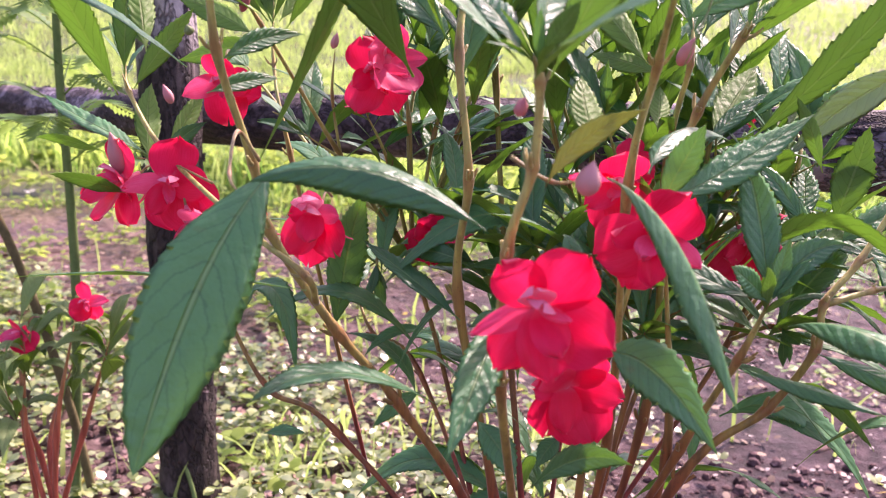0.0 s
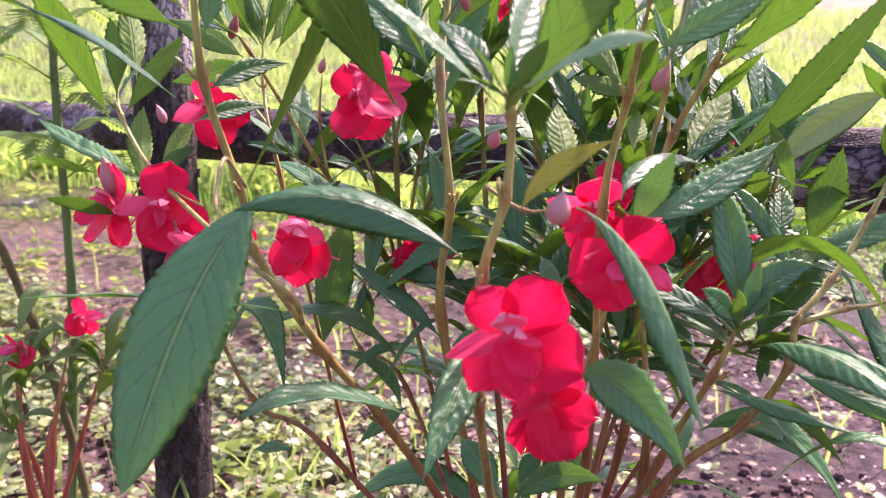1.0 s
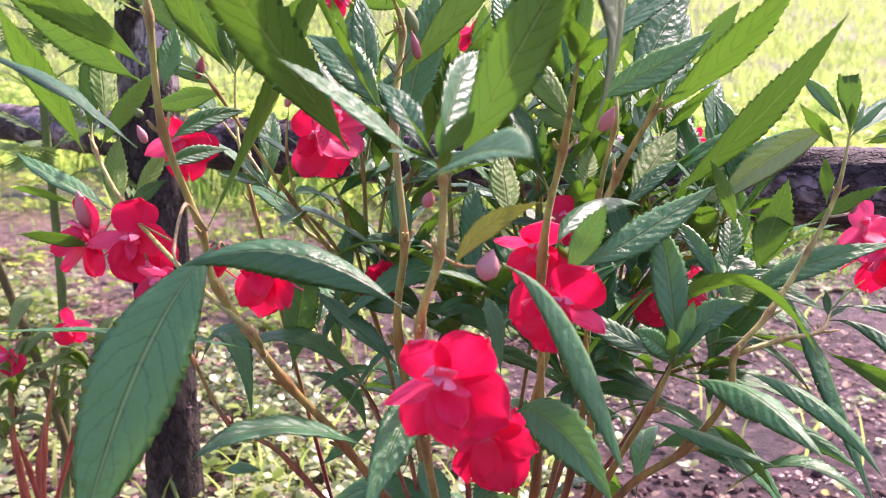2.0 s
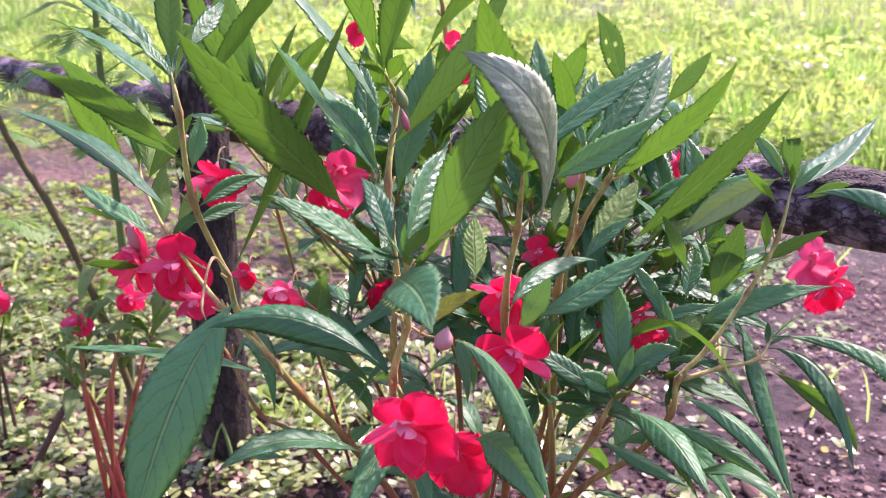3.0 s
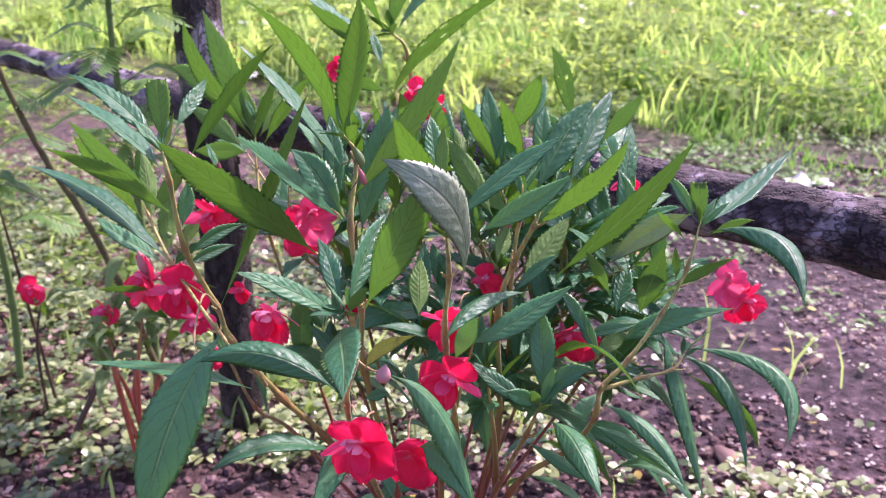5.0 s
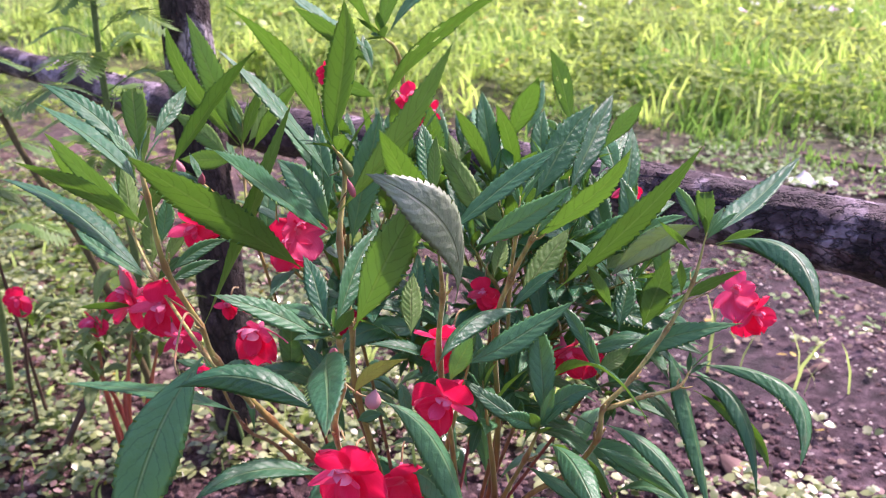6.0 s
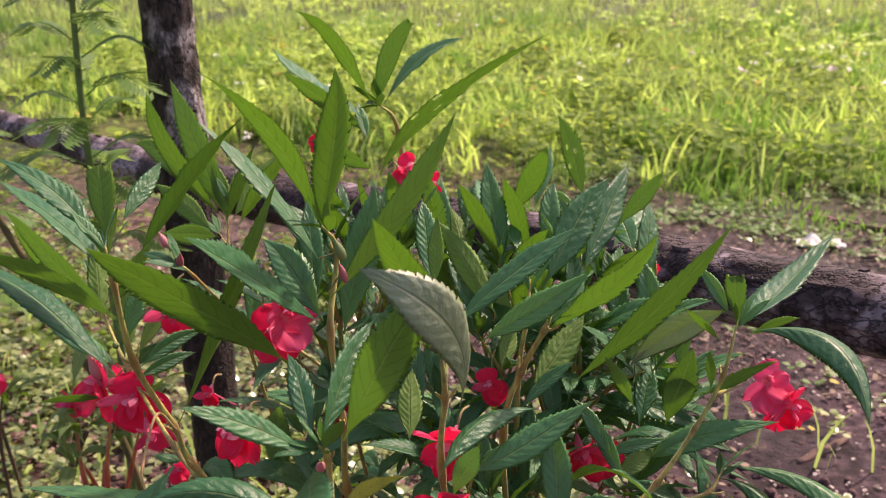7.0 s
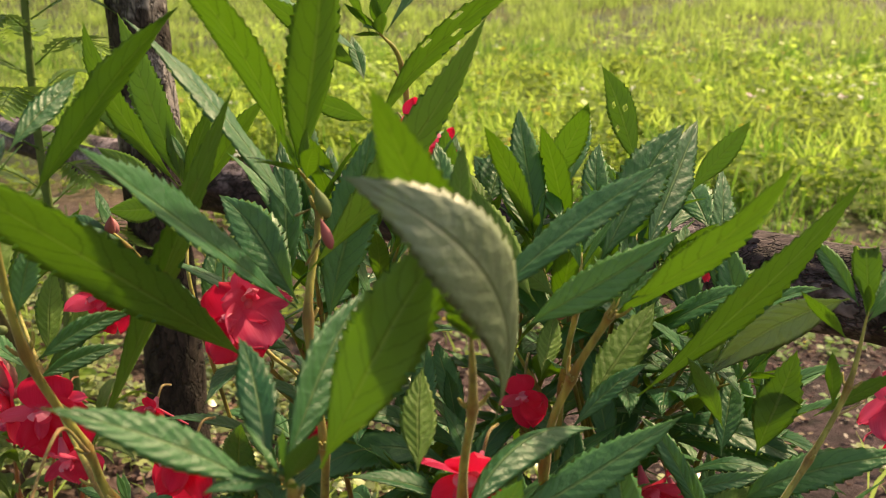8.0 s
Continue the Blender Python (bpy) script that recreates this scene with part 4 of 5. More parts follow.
leaf((-0.108, 0.385, 0.489), (-0.120, 0.349, 0.459), (-0.145, 0.316, 0.383), 0.038, -34, late=1.5, blunt=0.85)
# back left shoot
leaf((-0.176, 0.642, 0.558), (-0.210, 0.636, 0.611), (-0.227, 0.633, 0.663), 0.024, 58)
leaf((-0.174, 0.643, 0.558), (-0.202, 0.660, 0.612), (-0.228, 0.678, 0.667), 0.026, 118)
leaf((-0.199, 0.662, 0.563), (-0.238, 0.672, 0.603), (-0.263, 0.671, 0.612), 0.018, 120)
leaf((-0.185, 0.637, 0.549), (-0.219, 0.659, 0.564), (-0.254, 0.680, 0.576), 0.018, 131)
leaf((-0.169, 0.644, 0.558), (-0.155, 0.666, 0.583), (-0.141, 0.689, 0.604), 0.015, -126)
leaf((-0.173, 0.643, 0.559), (-0.180, 0.651, 0.582), (-0.187, 0.658, 0.602), 0.014, 157)
leaf((-0.164, 0.642, 0.553), (-0.137, 0.639, 0.589), (-0.110, 0.635, 0.620), 0.018, -28)
leaf((-0.179, 0.636, 0.544), (-0.217, 0.660, 0.539), (-0.254, 0.683, 0.530), 0.018, 104)
leaf((-0.171, 0.631, 0.556), (-0.155, 0.631, 0.592), (-0.140, 0.632, 0.624), 0.015, -26)
# shoot C
leaf((-0.045, 0.490, 0.601), (-0.030, 0.463, 0.658), (-0.016, 0.436, 0.709), 0.025, 19)
leaf((-0.046, 0.483, 0.609), (-0.061, 0.453, 0.669), (-0.083, 0.413, 0.708), 0.026, 3)
leaf((-0.044, 0.478, 0.583), (-0.079, 0.482, 0.633), (-0.118, 0.479, 0.671), 0.024, -1)
leaf((-0.043, 0.473, 0.543), (-0.065, 0.414, 0.595), (-0.072, 0.355, 0.637), 0.028, -52)
leaf((-0.043, 0.474, 0.545), (-0.069, 0.494, 0.569), (-0.095, 0.514, 0.585), 0.023, -39)
leaf((-0.037, 0.499, 0.525), (-0.030, 0.519, 0.576), (-0.022, 0.539, 0.616), 0.025, 33)
leaf((-0.054, 0.493, 0.543), (-0.060, 0.511, 0.581), (-0.067, 0.529, 0.610), 0.016, -3)
leaf((-0.038, 0.475, 0.560), (0.002, 0.495, 0.611), (0.037, 0.517, 0.672), 0.028, -59)
leaf((-0.131, 0.438, 0.483), (-0.086, 0.442, 0.573), (-0.053, 0.437, 0.646), 0.028, -7)
# shoot B seen best late
leaf((-0.039, 0.610, 0.658), (-0.063, 0.598, 0.705), (-0.083, 0.578, 0.728), 0.019, 22)
leaf((-0.036, 0.610, 0.657), (-0.025, 0.610, 0.690), (-0.004, 0.609, 0.718), 0.014, -80, cut=0.85)
leaf((-0.032, 0.617, 0.659), (-0.007, 0.637, 0.689), (0.023, 0.652, 0.703), 0.017, 12)
leaf((-0.035, 0.609, 0.607), (0.010, 0.593, 0.661), (0.090, 0.581, 0.713), 0.028, -15, holes=4)
leaf((-0.046, 0.627, 0.633), (-0.082, 0.625, 0.661), (-0.111, 0.622, 0.681), 0.017, 64)
leaf((-0.044, 0.621, 0.645), (-0.098, 0.652, 0.669), (-0.140, 0.685, 0.692), 0.026, 11)
leaf((-0.045, 0.616, 0.631), (-0.052, 0.630, 0.645), (-0.059, 0.643, 0.656), 0.009, -17)
leaf((-0.045, 0.629, 0.606), (-0.073, 0.647, 0.613), (-0.101, 0.666, 0.617), 0.014, 86)
leaf((-0.031, 0.640, 0.567), (-0.020, 0.667, 0.583), (-0.008, 0.694, 0.592), 0.016, 45)
# front shoot F
leaf((-0.008, 0.338, 0.532), (-0.034, 0.322, 0.556), (-0.059, 0.303, 0.574), 0.015, -37)
leaf((-0.009, 0.340, 0.537), (-0.022, 0.363, 0.554), (-0.036, 0.386, 0.564), 0.013, -15)
leaf((-0.005, 0.341, 0.538), (0.001, 0.372, 0.561), (0.008, 0.403, 0.578), 0.017, 57)
leaf((-0.003, 0.335, 0.537), (0.003, 0.335, 0.547), (0.009, 0.334, 0.556), 0.009, -54)
leaf((0.001, 0.360, 0.529), (0.027, 0.350, 0.580), (0.055, 0.338, 0.628), 0.025, -71)
leaf((-0.006, 0.331, 0.529), (0.008, 0.274, 0.544), (0.027, 0.216, 0.552), 0.025, 35)
leaf((0.001, 0.350, 0.490), (0.015, 0.349, 0.510), (0.036, 0.346, 0.520), 0.010, -72, aged=True)
leaf((0.022, 0.337, 0.496), (0.051, 0.340, 0.469), (0.073, 0.330, 0.414), 0.021, 17, late=1.25, blunt=0.85, curl=0.45)
leaf((-0.020, 0.355, 0.472), (-0.065, 0.356, 0.492), (-0.110, 0.347, 0.488), 0.020, -44, curl=0.45)
# curl shoot K
leaf((0.056, 0.394, 0.534), (0.060, 0.342, 0.607), (0.022, 0.322, 0.637), 0.027, -94, greyed=True, late=1.05)
leaf((0.047, 0.381, 0.575), (0.037, 0.351, 0.623), (0.031, 0.318, 0.661), 0.022, 0)
leaf((0.037, 0.428, 0.589), (0.037, 0.436, 0.608), (0.037, 0.444, 0.626), 0.009, -169)
leaf((0.025, 0.484, 0.570), (0.019, 0.503, 0.595), (0.013, 0.522, 0.613), 0.015, -8)
leaf((0.045, 0.390, 0.492), (0.064, 0.429, 0.508), (0.094, 0.459, 0.501), 0.018, 1, curl=0.45)
leaf((0.051, 0.396, 0.476), (0.059, 0.394, 0.497), (0.067, 0.392, 0.513), 0.013, 98)
leaf((0.024, 0.412, 0.500), (0.022, 0.429, 0.516), (0.020, 0.445, 0.530), 0.015, -176)
# shoot Q
leaf((0.095, 0.478, 0.543), (0.131, 0.451, 0.585), (0.156, 0.422, 0.627), 0.024, -20)
leaf((0.063, 0.434, 0.555), (0.092, 0.447, 0.573), (0.123, 0.461, 0.591), 0.016, 64)
leaf((0.046, 0.421, 0.566), (0.082, 0.438, 0.598), (0.115, 0.451, 0.620), 0.019, 20)
leaf((0.092, 0.532, 0.552), (0.114, 0.559, 0.588), (0.135, 0.586, 0.616), 0.025, 42)
leaf((0.118, 0.578, 0.546), (0.134, 0.620, 0.582), (0.149, 0.663, 0.607), 0.023, 48)
leaf((0.142, 0.614, 0.572), (0.157, 0.615, 0.595), (0.172, 0.616, 0.614), 0.013, -103)
leaf((0.116, 0.683, 0.573), (0.104, 0.708, 0.605), (0.091, 0.732, 0.633), 0.024, 108, holes=3)
leaf((0.054, 0.740, 0.541), (0.070, 0.727, 0.580), (0.084, 0.709, 0.611), 0.021, -60)
leaf((0.072, 0.745, 0.546), (0.078, 0.766, 0.573), (0.084, 0.788, 0.594), 0.014, 21)
leaf((0.111, 0.710, 0.551), (0.097, 0.722, 0.561), (0.084, 0.734, 0.567), 0.012, -54)
leaf((0.024, 0.652, 0.552), (0.027, 0.670, 0.570), (0.029, 0.687, 0.584), 0.025, 18)
leaf((0.076, 0.575, 0.556), (0.052, 0.632, 0.577), (0.027, 0.689, 0.586), 0.026, 13)
leaf((0.062, 0.520, 0.536), (0.039, 0.538, 0.564), (0.017, 0.556, 0.589), 0.018, 137)
leaf((0.113, 0.501, 0.498), (0.162, 0.511, 0.547), (0.209, 0.524, 0.603), 0.028, -62)
leaf((0.089, 0.478, 0.501), (0.105, 0.502, 0.521), (0.120, 0.525, 0.537), 0.019, -143)
leaf((0.083, 0.464, 0.497), (0.099, 0.473, 0.513), (0.116, 0.481, 0.524), 0.010, 27)
leaf((0.056, 0.419, 0.477), (0.094, 0.432, 0.493), (0.128, 0.447, 0.516), 0.018, 45)
leaf((0.111, 0.429, 0.430), (0.106, 0.446, 0.467), (0.100, 0.462, 0.497), 0.019, -14)
leaf((0.072, 0.542, 0.531), (0.054, 0.563, 0.538), (0.036, 0.584, 0.542), 0.014, 131)
leaf((0.154, 0.608, 0.553), (0.147, 0.633, 0.566), (0.139, 0.658, 0.573), 0.019, -28)
leaf((0.034, 0.585, 0.544), (0.024, 0.611, 0.561), (0.013, 0.638, 0.576), 0.014, 163)
leaf((0.067, 0.507, 0.501), (0.070, 0.523, 0.514), (0.072, 0.540, 0.525), 0.012, -165)
leaf((0.141, 0.704, 0.524), (0.154, 0.733, 0.541), (0.167, 0.763, 0.551), 0.019, 31)
leaf((0.138, 0.612, 0.515), (0.142, 0.630, 0.533), (0.145, 0.648, 0.546), 0.017, 13)
leaf((0.035, 0.694, 0.543), (0.019, 0.718, 0.558), (0.003, 0.741, 0.567), 0.019, -38)
# node N
leaf((0.111, 0.422, 0.435), (0.126, 0.430, 0.453), (0.145, 0.433, 0.458), 0.014, 56)
leaf((0.104, 0.421, 0.434), (0.077, 0.430, 0.441), (0.052, 0.442, 0.455), 0.013, -37)
leaf((0.107, 0.420, 0.432), (0.096, 0.412, 0.444), (0.085, 0.403, 0.452), 0.012, -79)
leaf((0.116, 0.416, 0.423), (0.135, 0.380, 0.432), (0.152, 0.335, 0.422), 0.019, 17, curl=0.45)
leaf((0.142, 0.479, 0.455), (0.128, 0.489, 0.475), (0.114, 0.499, 0.489), 0.010, -47)
leaf((0.149, 0.475, 0.442), (0.137, 0.486, 0.463), (0.125, 0.497, 0.479), 0.010, -41)
leaf((0.145, 0.485, 0.441), (0.157, 0.495, 0.448), (0.169, 0.505, 0.453), 0.013, -133)
leaf((0.135, 0.498, 0.449), (0.156, 0.503, 0.456), (0.178, 0.509, 0.459), 0.009, 60)
leaf((0.154, 0.504, 0.483), (0.144, 0.499, 0.504), (0.133, 0.494, 0.523), 0.009, 63)
# shoot R
leaf((0.216, 0.520, 0.538), (0.215, 0.522, 0.555), (0.213, 0.523, 0.570), 0.013, 175, cut=0.7)
leaf((0.220, 0.521, 0.538), (0.255, 0.572, 0.546), (0.298, 0.630, 0.569), 0.028, -15)
leaf((0.212, 0.521, 0.542), (0.202, 0.533, 0.557), (0.191, 0.544, 0.568), 0.009, -48)
leaf((0.223, 0.519, 0.533), (0.266, 0.489, 0.542), (0.278, 0.438, 0.512), 0.023, 11, curl=0.45)
leaf((0.212, 0.537, 0.540), (0.183, 0.550, 0.518), (0.153, 0.559, 0.486), 0.020, -85, greyed=True)
leaf((0.205, 0.510, 0.530), (0.193, 0.507, 0.543), (0.181, 0.504, 0.554), 0.009, 38)
leaf((0.201, 0.502, 0.499), (0.200, 0.504, 0.513), (0.199, 0.506, 0.525), 0.009, 127)
leaf((0.179, 0.548, 0.447), (0.187, 0.550, 0.478), (0.195, 0.553, 0.506), 0.022, -116)
leaf((0.199, 0.523, 0.484), (0.224, 0.531, 0.496), (0.248, 0.540, 0.505), 0.011, -79)
leaf((0.164, 0.505, 0.443), (0.196, 0.505, 0.464), (0.246, 0.506, 0.478), 0.019, 36)
leaf((0.161, 0.545, 0.447), (0.165, 0.563, 0.466), (0.169, 0.581, 0.480), 0.016, 9)
leaf((0.224, 0.519, 0.531), (0.240, 0.526, 0.536), (0.257, 0.533, 0.539), 0.009, -76)
leaf((0.141, 0.554, 0.477), (0.159, 0.586, 0.498), (0.176, 0.619, 0.515), 0.017, -121)
# drooping cluster P
leaf((0.198, 0.542, 0.435), (0.218, 0.510, 0.397), (0.234, 0.467, 0.334), 0.020, -22, curl=0.45)
leaf((0.216, 0.517, 0.436), (0.278, 0.489, 0.437), (0.281, 0.439, 0.406), 0.019, 2, curl=0.45)
leaf((0.213, 0.513, 0.429), (0.247, 0.488, 0.420), (0.258, 0.445, 0.375), 0.016, 1, curl=0.45)
leaf((0.221, 0.537, 0.403), (0.258, 0.514, 0.386), (0.273, 0.488, 0.368), 0.012, -117, curl=0.45)
leaf((0.209, 0.530, 0.418), (0.212, 0.511, 0.399), (0.214, 0.491, 0.374), 0.011, 13, curl=0.45)
leaf((0.151, 0.464, 0.412), (0.188, 0.445, 0.404), (0.213, 0.416, 0.376), 0.014, 15, curl=0.45)
leaf((0.145, 0.457, 0.398), (0.177, 0.447, 0.387), (0.209, 0.435, 0.371), 0.011, 54, curl=0.45)
leaf((0.140, 0.470, 0.378), (0.153, 0.449, 0.376), (0.164, 0.424, 0.362), 0.009, -102, curl=0.45)
leaf((0.099, 0.427, 0.397), (0.126, 0.408, 0.398), (0.153, 0.390, 0.392), 0.010, 22, curl=0.45)
# lower leaves
leaf((-0.040, 0.426, 0.373), (-0.081, 0.392, 0.399), (-0.112, 0.352, 0.399), 0.023, -8)
leaf((0.030, 0.379, 0.418), (0.049, 0.369, 0.414), (0.074, 0.354, 0.386), 0.022, 56)
leaf((-0.013, 0.380, 0.433), (-0.020, 0.350, 0.417), (-0.031, 0.318, 0.394), 0.017, -25)
leaf((-0.115, 0.560, 0.367), (-0.102, 0.534, 0.421), (-0.089, 0.509, 0.463), 0.023, 146)
leaf((-0.033, 0.474, 0.402), (-0.063, 0.497, 0.420), (-0.092, 0.520, 0.434), 0.017, -6)
leaf((-0.031, 0.482, 0.431), (-0.050, 0.501, 0.432), (-0.069, 0.519, 0.427), 0.012, -69)
leaf((-0.164, 0.522, 0.383), (-0.143, 0.512, 0.404), (-0.123, 0.489, 0.360), 0.017, 12)
leaf((-0.060, 0.529, 0.339), (-0.076, 0.543, 0.361), (-0.106, 0.553, 0.368), 0.013, -6)
leaf((-0.051, 0.537, 0.376), (-0.074, 0.535, 0.375), (-0.092, 0.531, 0.360), 0.010, -24)
leaf((-0.055, 0.511, 0.348), (-0.068, 0.499, 0.344), (-0.081, 0.486, 0.334), 0.009, -54)
leaf((-0.022, 0.472, 0.348), (-0.012, 0.450, 0.343), (-0.002, 0.429, 0.334), 0.016, 30)
leaf((0.004, 0.392, 0.350), (0.023, 0.377, 0.372), (0.042, 0.359, 0.378), 0.012, 82)
leaf((0.024, 0.492, 0.333), (0.017, 0.480, 0.330), (0.010, 0.469, 0.323), 0.011, -34)
leaf((0.045, 0.547, 0.399), (0.065, 0.548, 0.402), (0.085, 0.550, 0.400), 0.010, 75)
leaf((0.026, 0.493, 0.439), (0.021, 0.482, 0.435), (0.024, 0.468, 0.420), 0.009, -2)
leaf((0.099, 0.541, 0.353), (0.087, 0.550, 0.352), (0.074, 0.559, 0.349), 0.009, -72)
leaf((0.136, 0.558, 0.326), (0.163, 0.541, 0.332), (0.188, 0.519, 0.319), 0.014, 17)
leaf((0.077, 0.549, 0.400), (0.078, 0.537, 0.390), (0.080, 0.524, 0.376), 0.010, 18)
leaf((-0.089, 0.597, 0.480), (-0.079, 0.612, 0.453), (-0.069, 0.627, 0.422), 0.014, -33)
leaf((-0.029, 0.566, 0.413), (-0.044, 0.585, 0.415), (-0.059, 0.605, 0.411), 0.013, -71)
leaf((0.060, 0.545, 0.436), (0.072, 0.546, 0.436), (0.084, 0.546, 0.433), 0.009, 71)
leaf((-0.008, 0.540, 0.431), (0.001, 0.517, 0.440), (0.010, 0.493, 0.447), 0.011, -41)
leaf((0.014, 0.420, 0.460), (0.018, 0.412, 0.451), (0.023, 0.402, 0.426), 0.009, 23)
leaf((-0.028, 0.455, 0.404), (-0.018, 0.456, 0.408), (-0.009, 0.457, 0.410), 0.009, 70)
leaf((-0.140, 0.481, 0.330), (-0.128, 0.481, 0.332), (-0.116, 0.482, 0.331), 0.009, 23)
# drooping older leaves low in the bush
low = random.Random(77)
for _ in range(50):
    a = low.uniform(-0.9, 3.9)
    r = low.uniform(0.02, 0.13)
    b0 = Vector((0.05 + math.cos(a) * r, 0.545 + math.sin(a) * r, low.uniform(0.20, 0.44)))
    ln = low.uniform(0.06, 0.11)
    d = Vector((math.cos(a + low.uniform(-0.6, 0.6)), math.sin(a + low.uniform(-0.6, 0.6)) * 0.8, low.uniform(-0.5, 0.5)))
    t0 = b0 + d.normalized() * ln
    leaf(tuple(b0), tuple(b0.lerp(t0, 0.5) + Vector((0, 0, 0.018))), tuple(t0 - Vector((0, 0, 0.02))), ln * low.uniform(0.18, 0.25), low.uniform(-35, 35))


BRANCHES = [(0.100, 0.600, 0.391), (0.050, 0.660, 0.391), (0.140, 0.600, 0.361), (-0.005, 0.600, 0.361), (-0.072, 0.622, 0.398), (0.070, 0.540, 0.361), (0.030, 0.500, 0.230), (-0.010, 0.500, 0.250)]


def shoot(top, leaves, rng, steep=0.0):
    """A shoot behind the front ones: a stem with leaves in a spiral, steeper towards its tip."""
    top = Vector(top)
    foot = min((Vector(b) for b in BRANCHES), key=lambda b: (b - top).length)
    stem(0.0028, 0.0015, [foot, foot.lerp(top, 0.55) + Vector((rng.uniform(-0.01, 0.01), rng.uniform(-0.01, 0.01), 0.01)), top], STEM)
    for k in range(leaves):
        s = 0.45 + 0.55 * (k / leaves) ** 0.8
        b0 = foot.lerp(top, s)
        a = k * 2.4 + rng.uniform(-0.4, 0.4)
        el = steep - 0.1 + (1.1 - steep * 0.6) * (s - 0.45) / 0.55 + rng.uniform(-0.2, 0.25)
        ln = rng.uniform(0.060, 0.095) * (1.1 - 0.35 * (s - 0.45))
        d = Vector((math.cos(a) * math.cos(el), math.sin(a) * math.cos(el), math.sin(el)))
        t0 = b0 + d * ln
        leaf(tuple(b0), tuple(b0.lerp(t0, 0.5) + Vector((0, 0, ln * 0.10))), tuple(t0), ln * rng.uniform(0.18, 0.25), rng.uniform(-30, 30))


for top in ((0.040, 0.500, 0.430), (0.085, 0.495, 0.415), (0.000, 0.505, 0.440), (0.062, 0.470, 0.400), (0.105, 0.530, 0.440), (0.020, 0.550, 0.450), (-0.035, 0.535, 0.450), (0.043, 0.556, 0.510), (0.116, 0.584, 0.500), (0.085, 0.66, 0.475), (0.145, 0.63, 0.47), (0.02, 0.68, 0.485), (0.19, 0.60, 0.43), (-0.055, 0.63, 0.45), (0.045, 0.60, 0.43), (0.205, 0.67, 0.43), (-0.01, 0.57, 0.40), (0.12, 0.70, 0.46), (-0.09, 0.58, 0.40), (0.16, 0.55, 0.38), (-0.022, 0.598, 0.547), (0.014, 0.622, 0.536), (0.053, 0.630, 0.541), (0.092, 0.635, 0.536), (0.132, 0.638, 0.527), (0.167, 0.618, 0.518), (0.154, 0.585, 0.496), (-0.102, 0.589, 0.504), (-0.140, 0.577, 0.490), (0.177, 0.563, 0.486)):
    shoot(top, 7, low)

for top in ((-0.086, 0.614, 0.555), (-0.069, 0.637, 0.544), (-0.045, 0.638, 0.542), (-0.013, 0.597, 0.564), (0.007, 0.614, 0.542), (0.056, 0.579, 0.557), (0.075, 0.616, 0.543), (0.118, 0.660, 0.530)):
    shoot(top, 8, low, 0.65)

# ---- neighbouring balsam, smaller, with red stems ----
def side_balsam(label, root, tips, seed, flowers, leaves, skin, girth):
    rng = random.Random(seed)
    root = Vector(root)
    ob = thing("garden_balsam", label, "plant", group="balsams by the fence", at=tuple(root))
    for tip in tips:
        tip = Vector(tip)
        mid = root.lerp(tip, 0.5) + Vector((rng.uniform(-0.02, 0.02), rng.uniform(-0.02, 0.02), 0.02))
        stem(girth, girth * 0.5, [root + Vector((rng.uniform(-0.03, 0.03), rng.uniform(-0.03, 0.03), -0.02)), mid, tip], skin, ob)
        for k in range(leaves):
            ang = rng.uniform(0, 2 * math.pi)
            base = root.lerp(tip, rng.uniform(0.78, 1.0))
            ln = rng.uniform(0.035, 0.075)
            el = rng.uniform(-0.2, 1.0)
            d = Vector((math.cos(ang) * math.cos(el), math.sin(ang) * math.cos(el), math.sin(el)))
            t = base + d * ln
            leaf(tuple(base), tuple(base.lerp(t, 0.5) + Vector((0, 0, 0.012))), tuple(t - Vector((0, 0, 0.01))), ln * 0.26, rng.uniform(-30, 30), owner=ob, pale=True)
    for f in flowers:
        flower(f, 0.020, (rng.uniform(-0.4, 0.4), -1, -0.1), 6, ob)
    return ob


side_balsam("young garden balsam with knobbly orange-red stems and a few red flowers", (-0.455, 0.870, 0), [(-0.492, 0.872, 0.27), (-0.470, 0.838, 0.25), (-0.425, 0.852, 0.275), (-0.398, 0.868, 0.25), (-0.448, 0.892, 0.22), (-0.500, 0.850, 0.20)], 4,
            [(-0.405, 0.835, 0.300), (-0.478, 0.845, 0.262)], 8, REDSTEM, 0.0060)
side_balsam("leggy garden balsam with a single red flower", (-0.66, 0.98, 0), [(-0.62, 0.86, 0.46), (-0.575, 0.86, 0.27)], 9, [(-0.582, 0.85, 0.285)], 5, DARKSTEM, 0.0050)


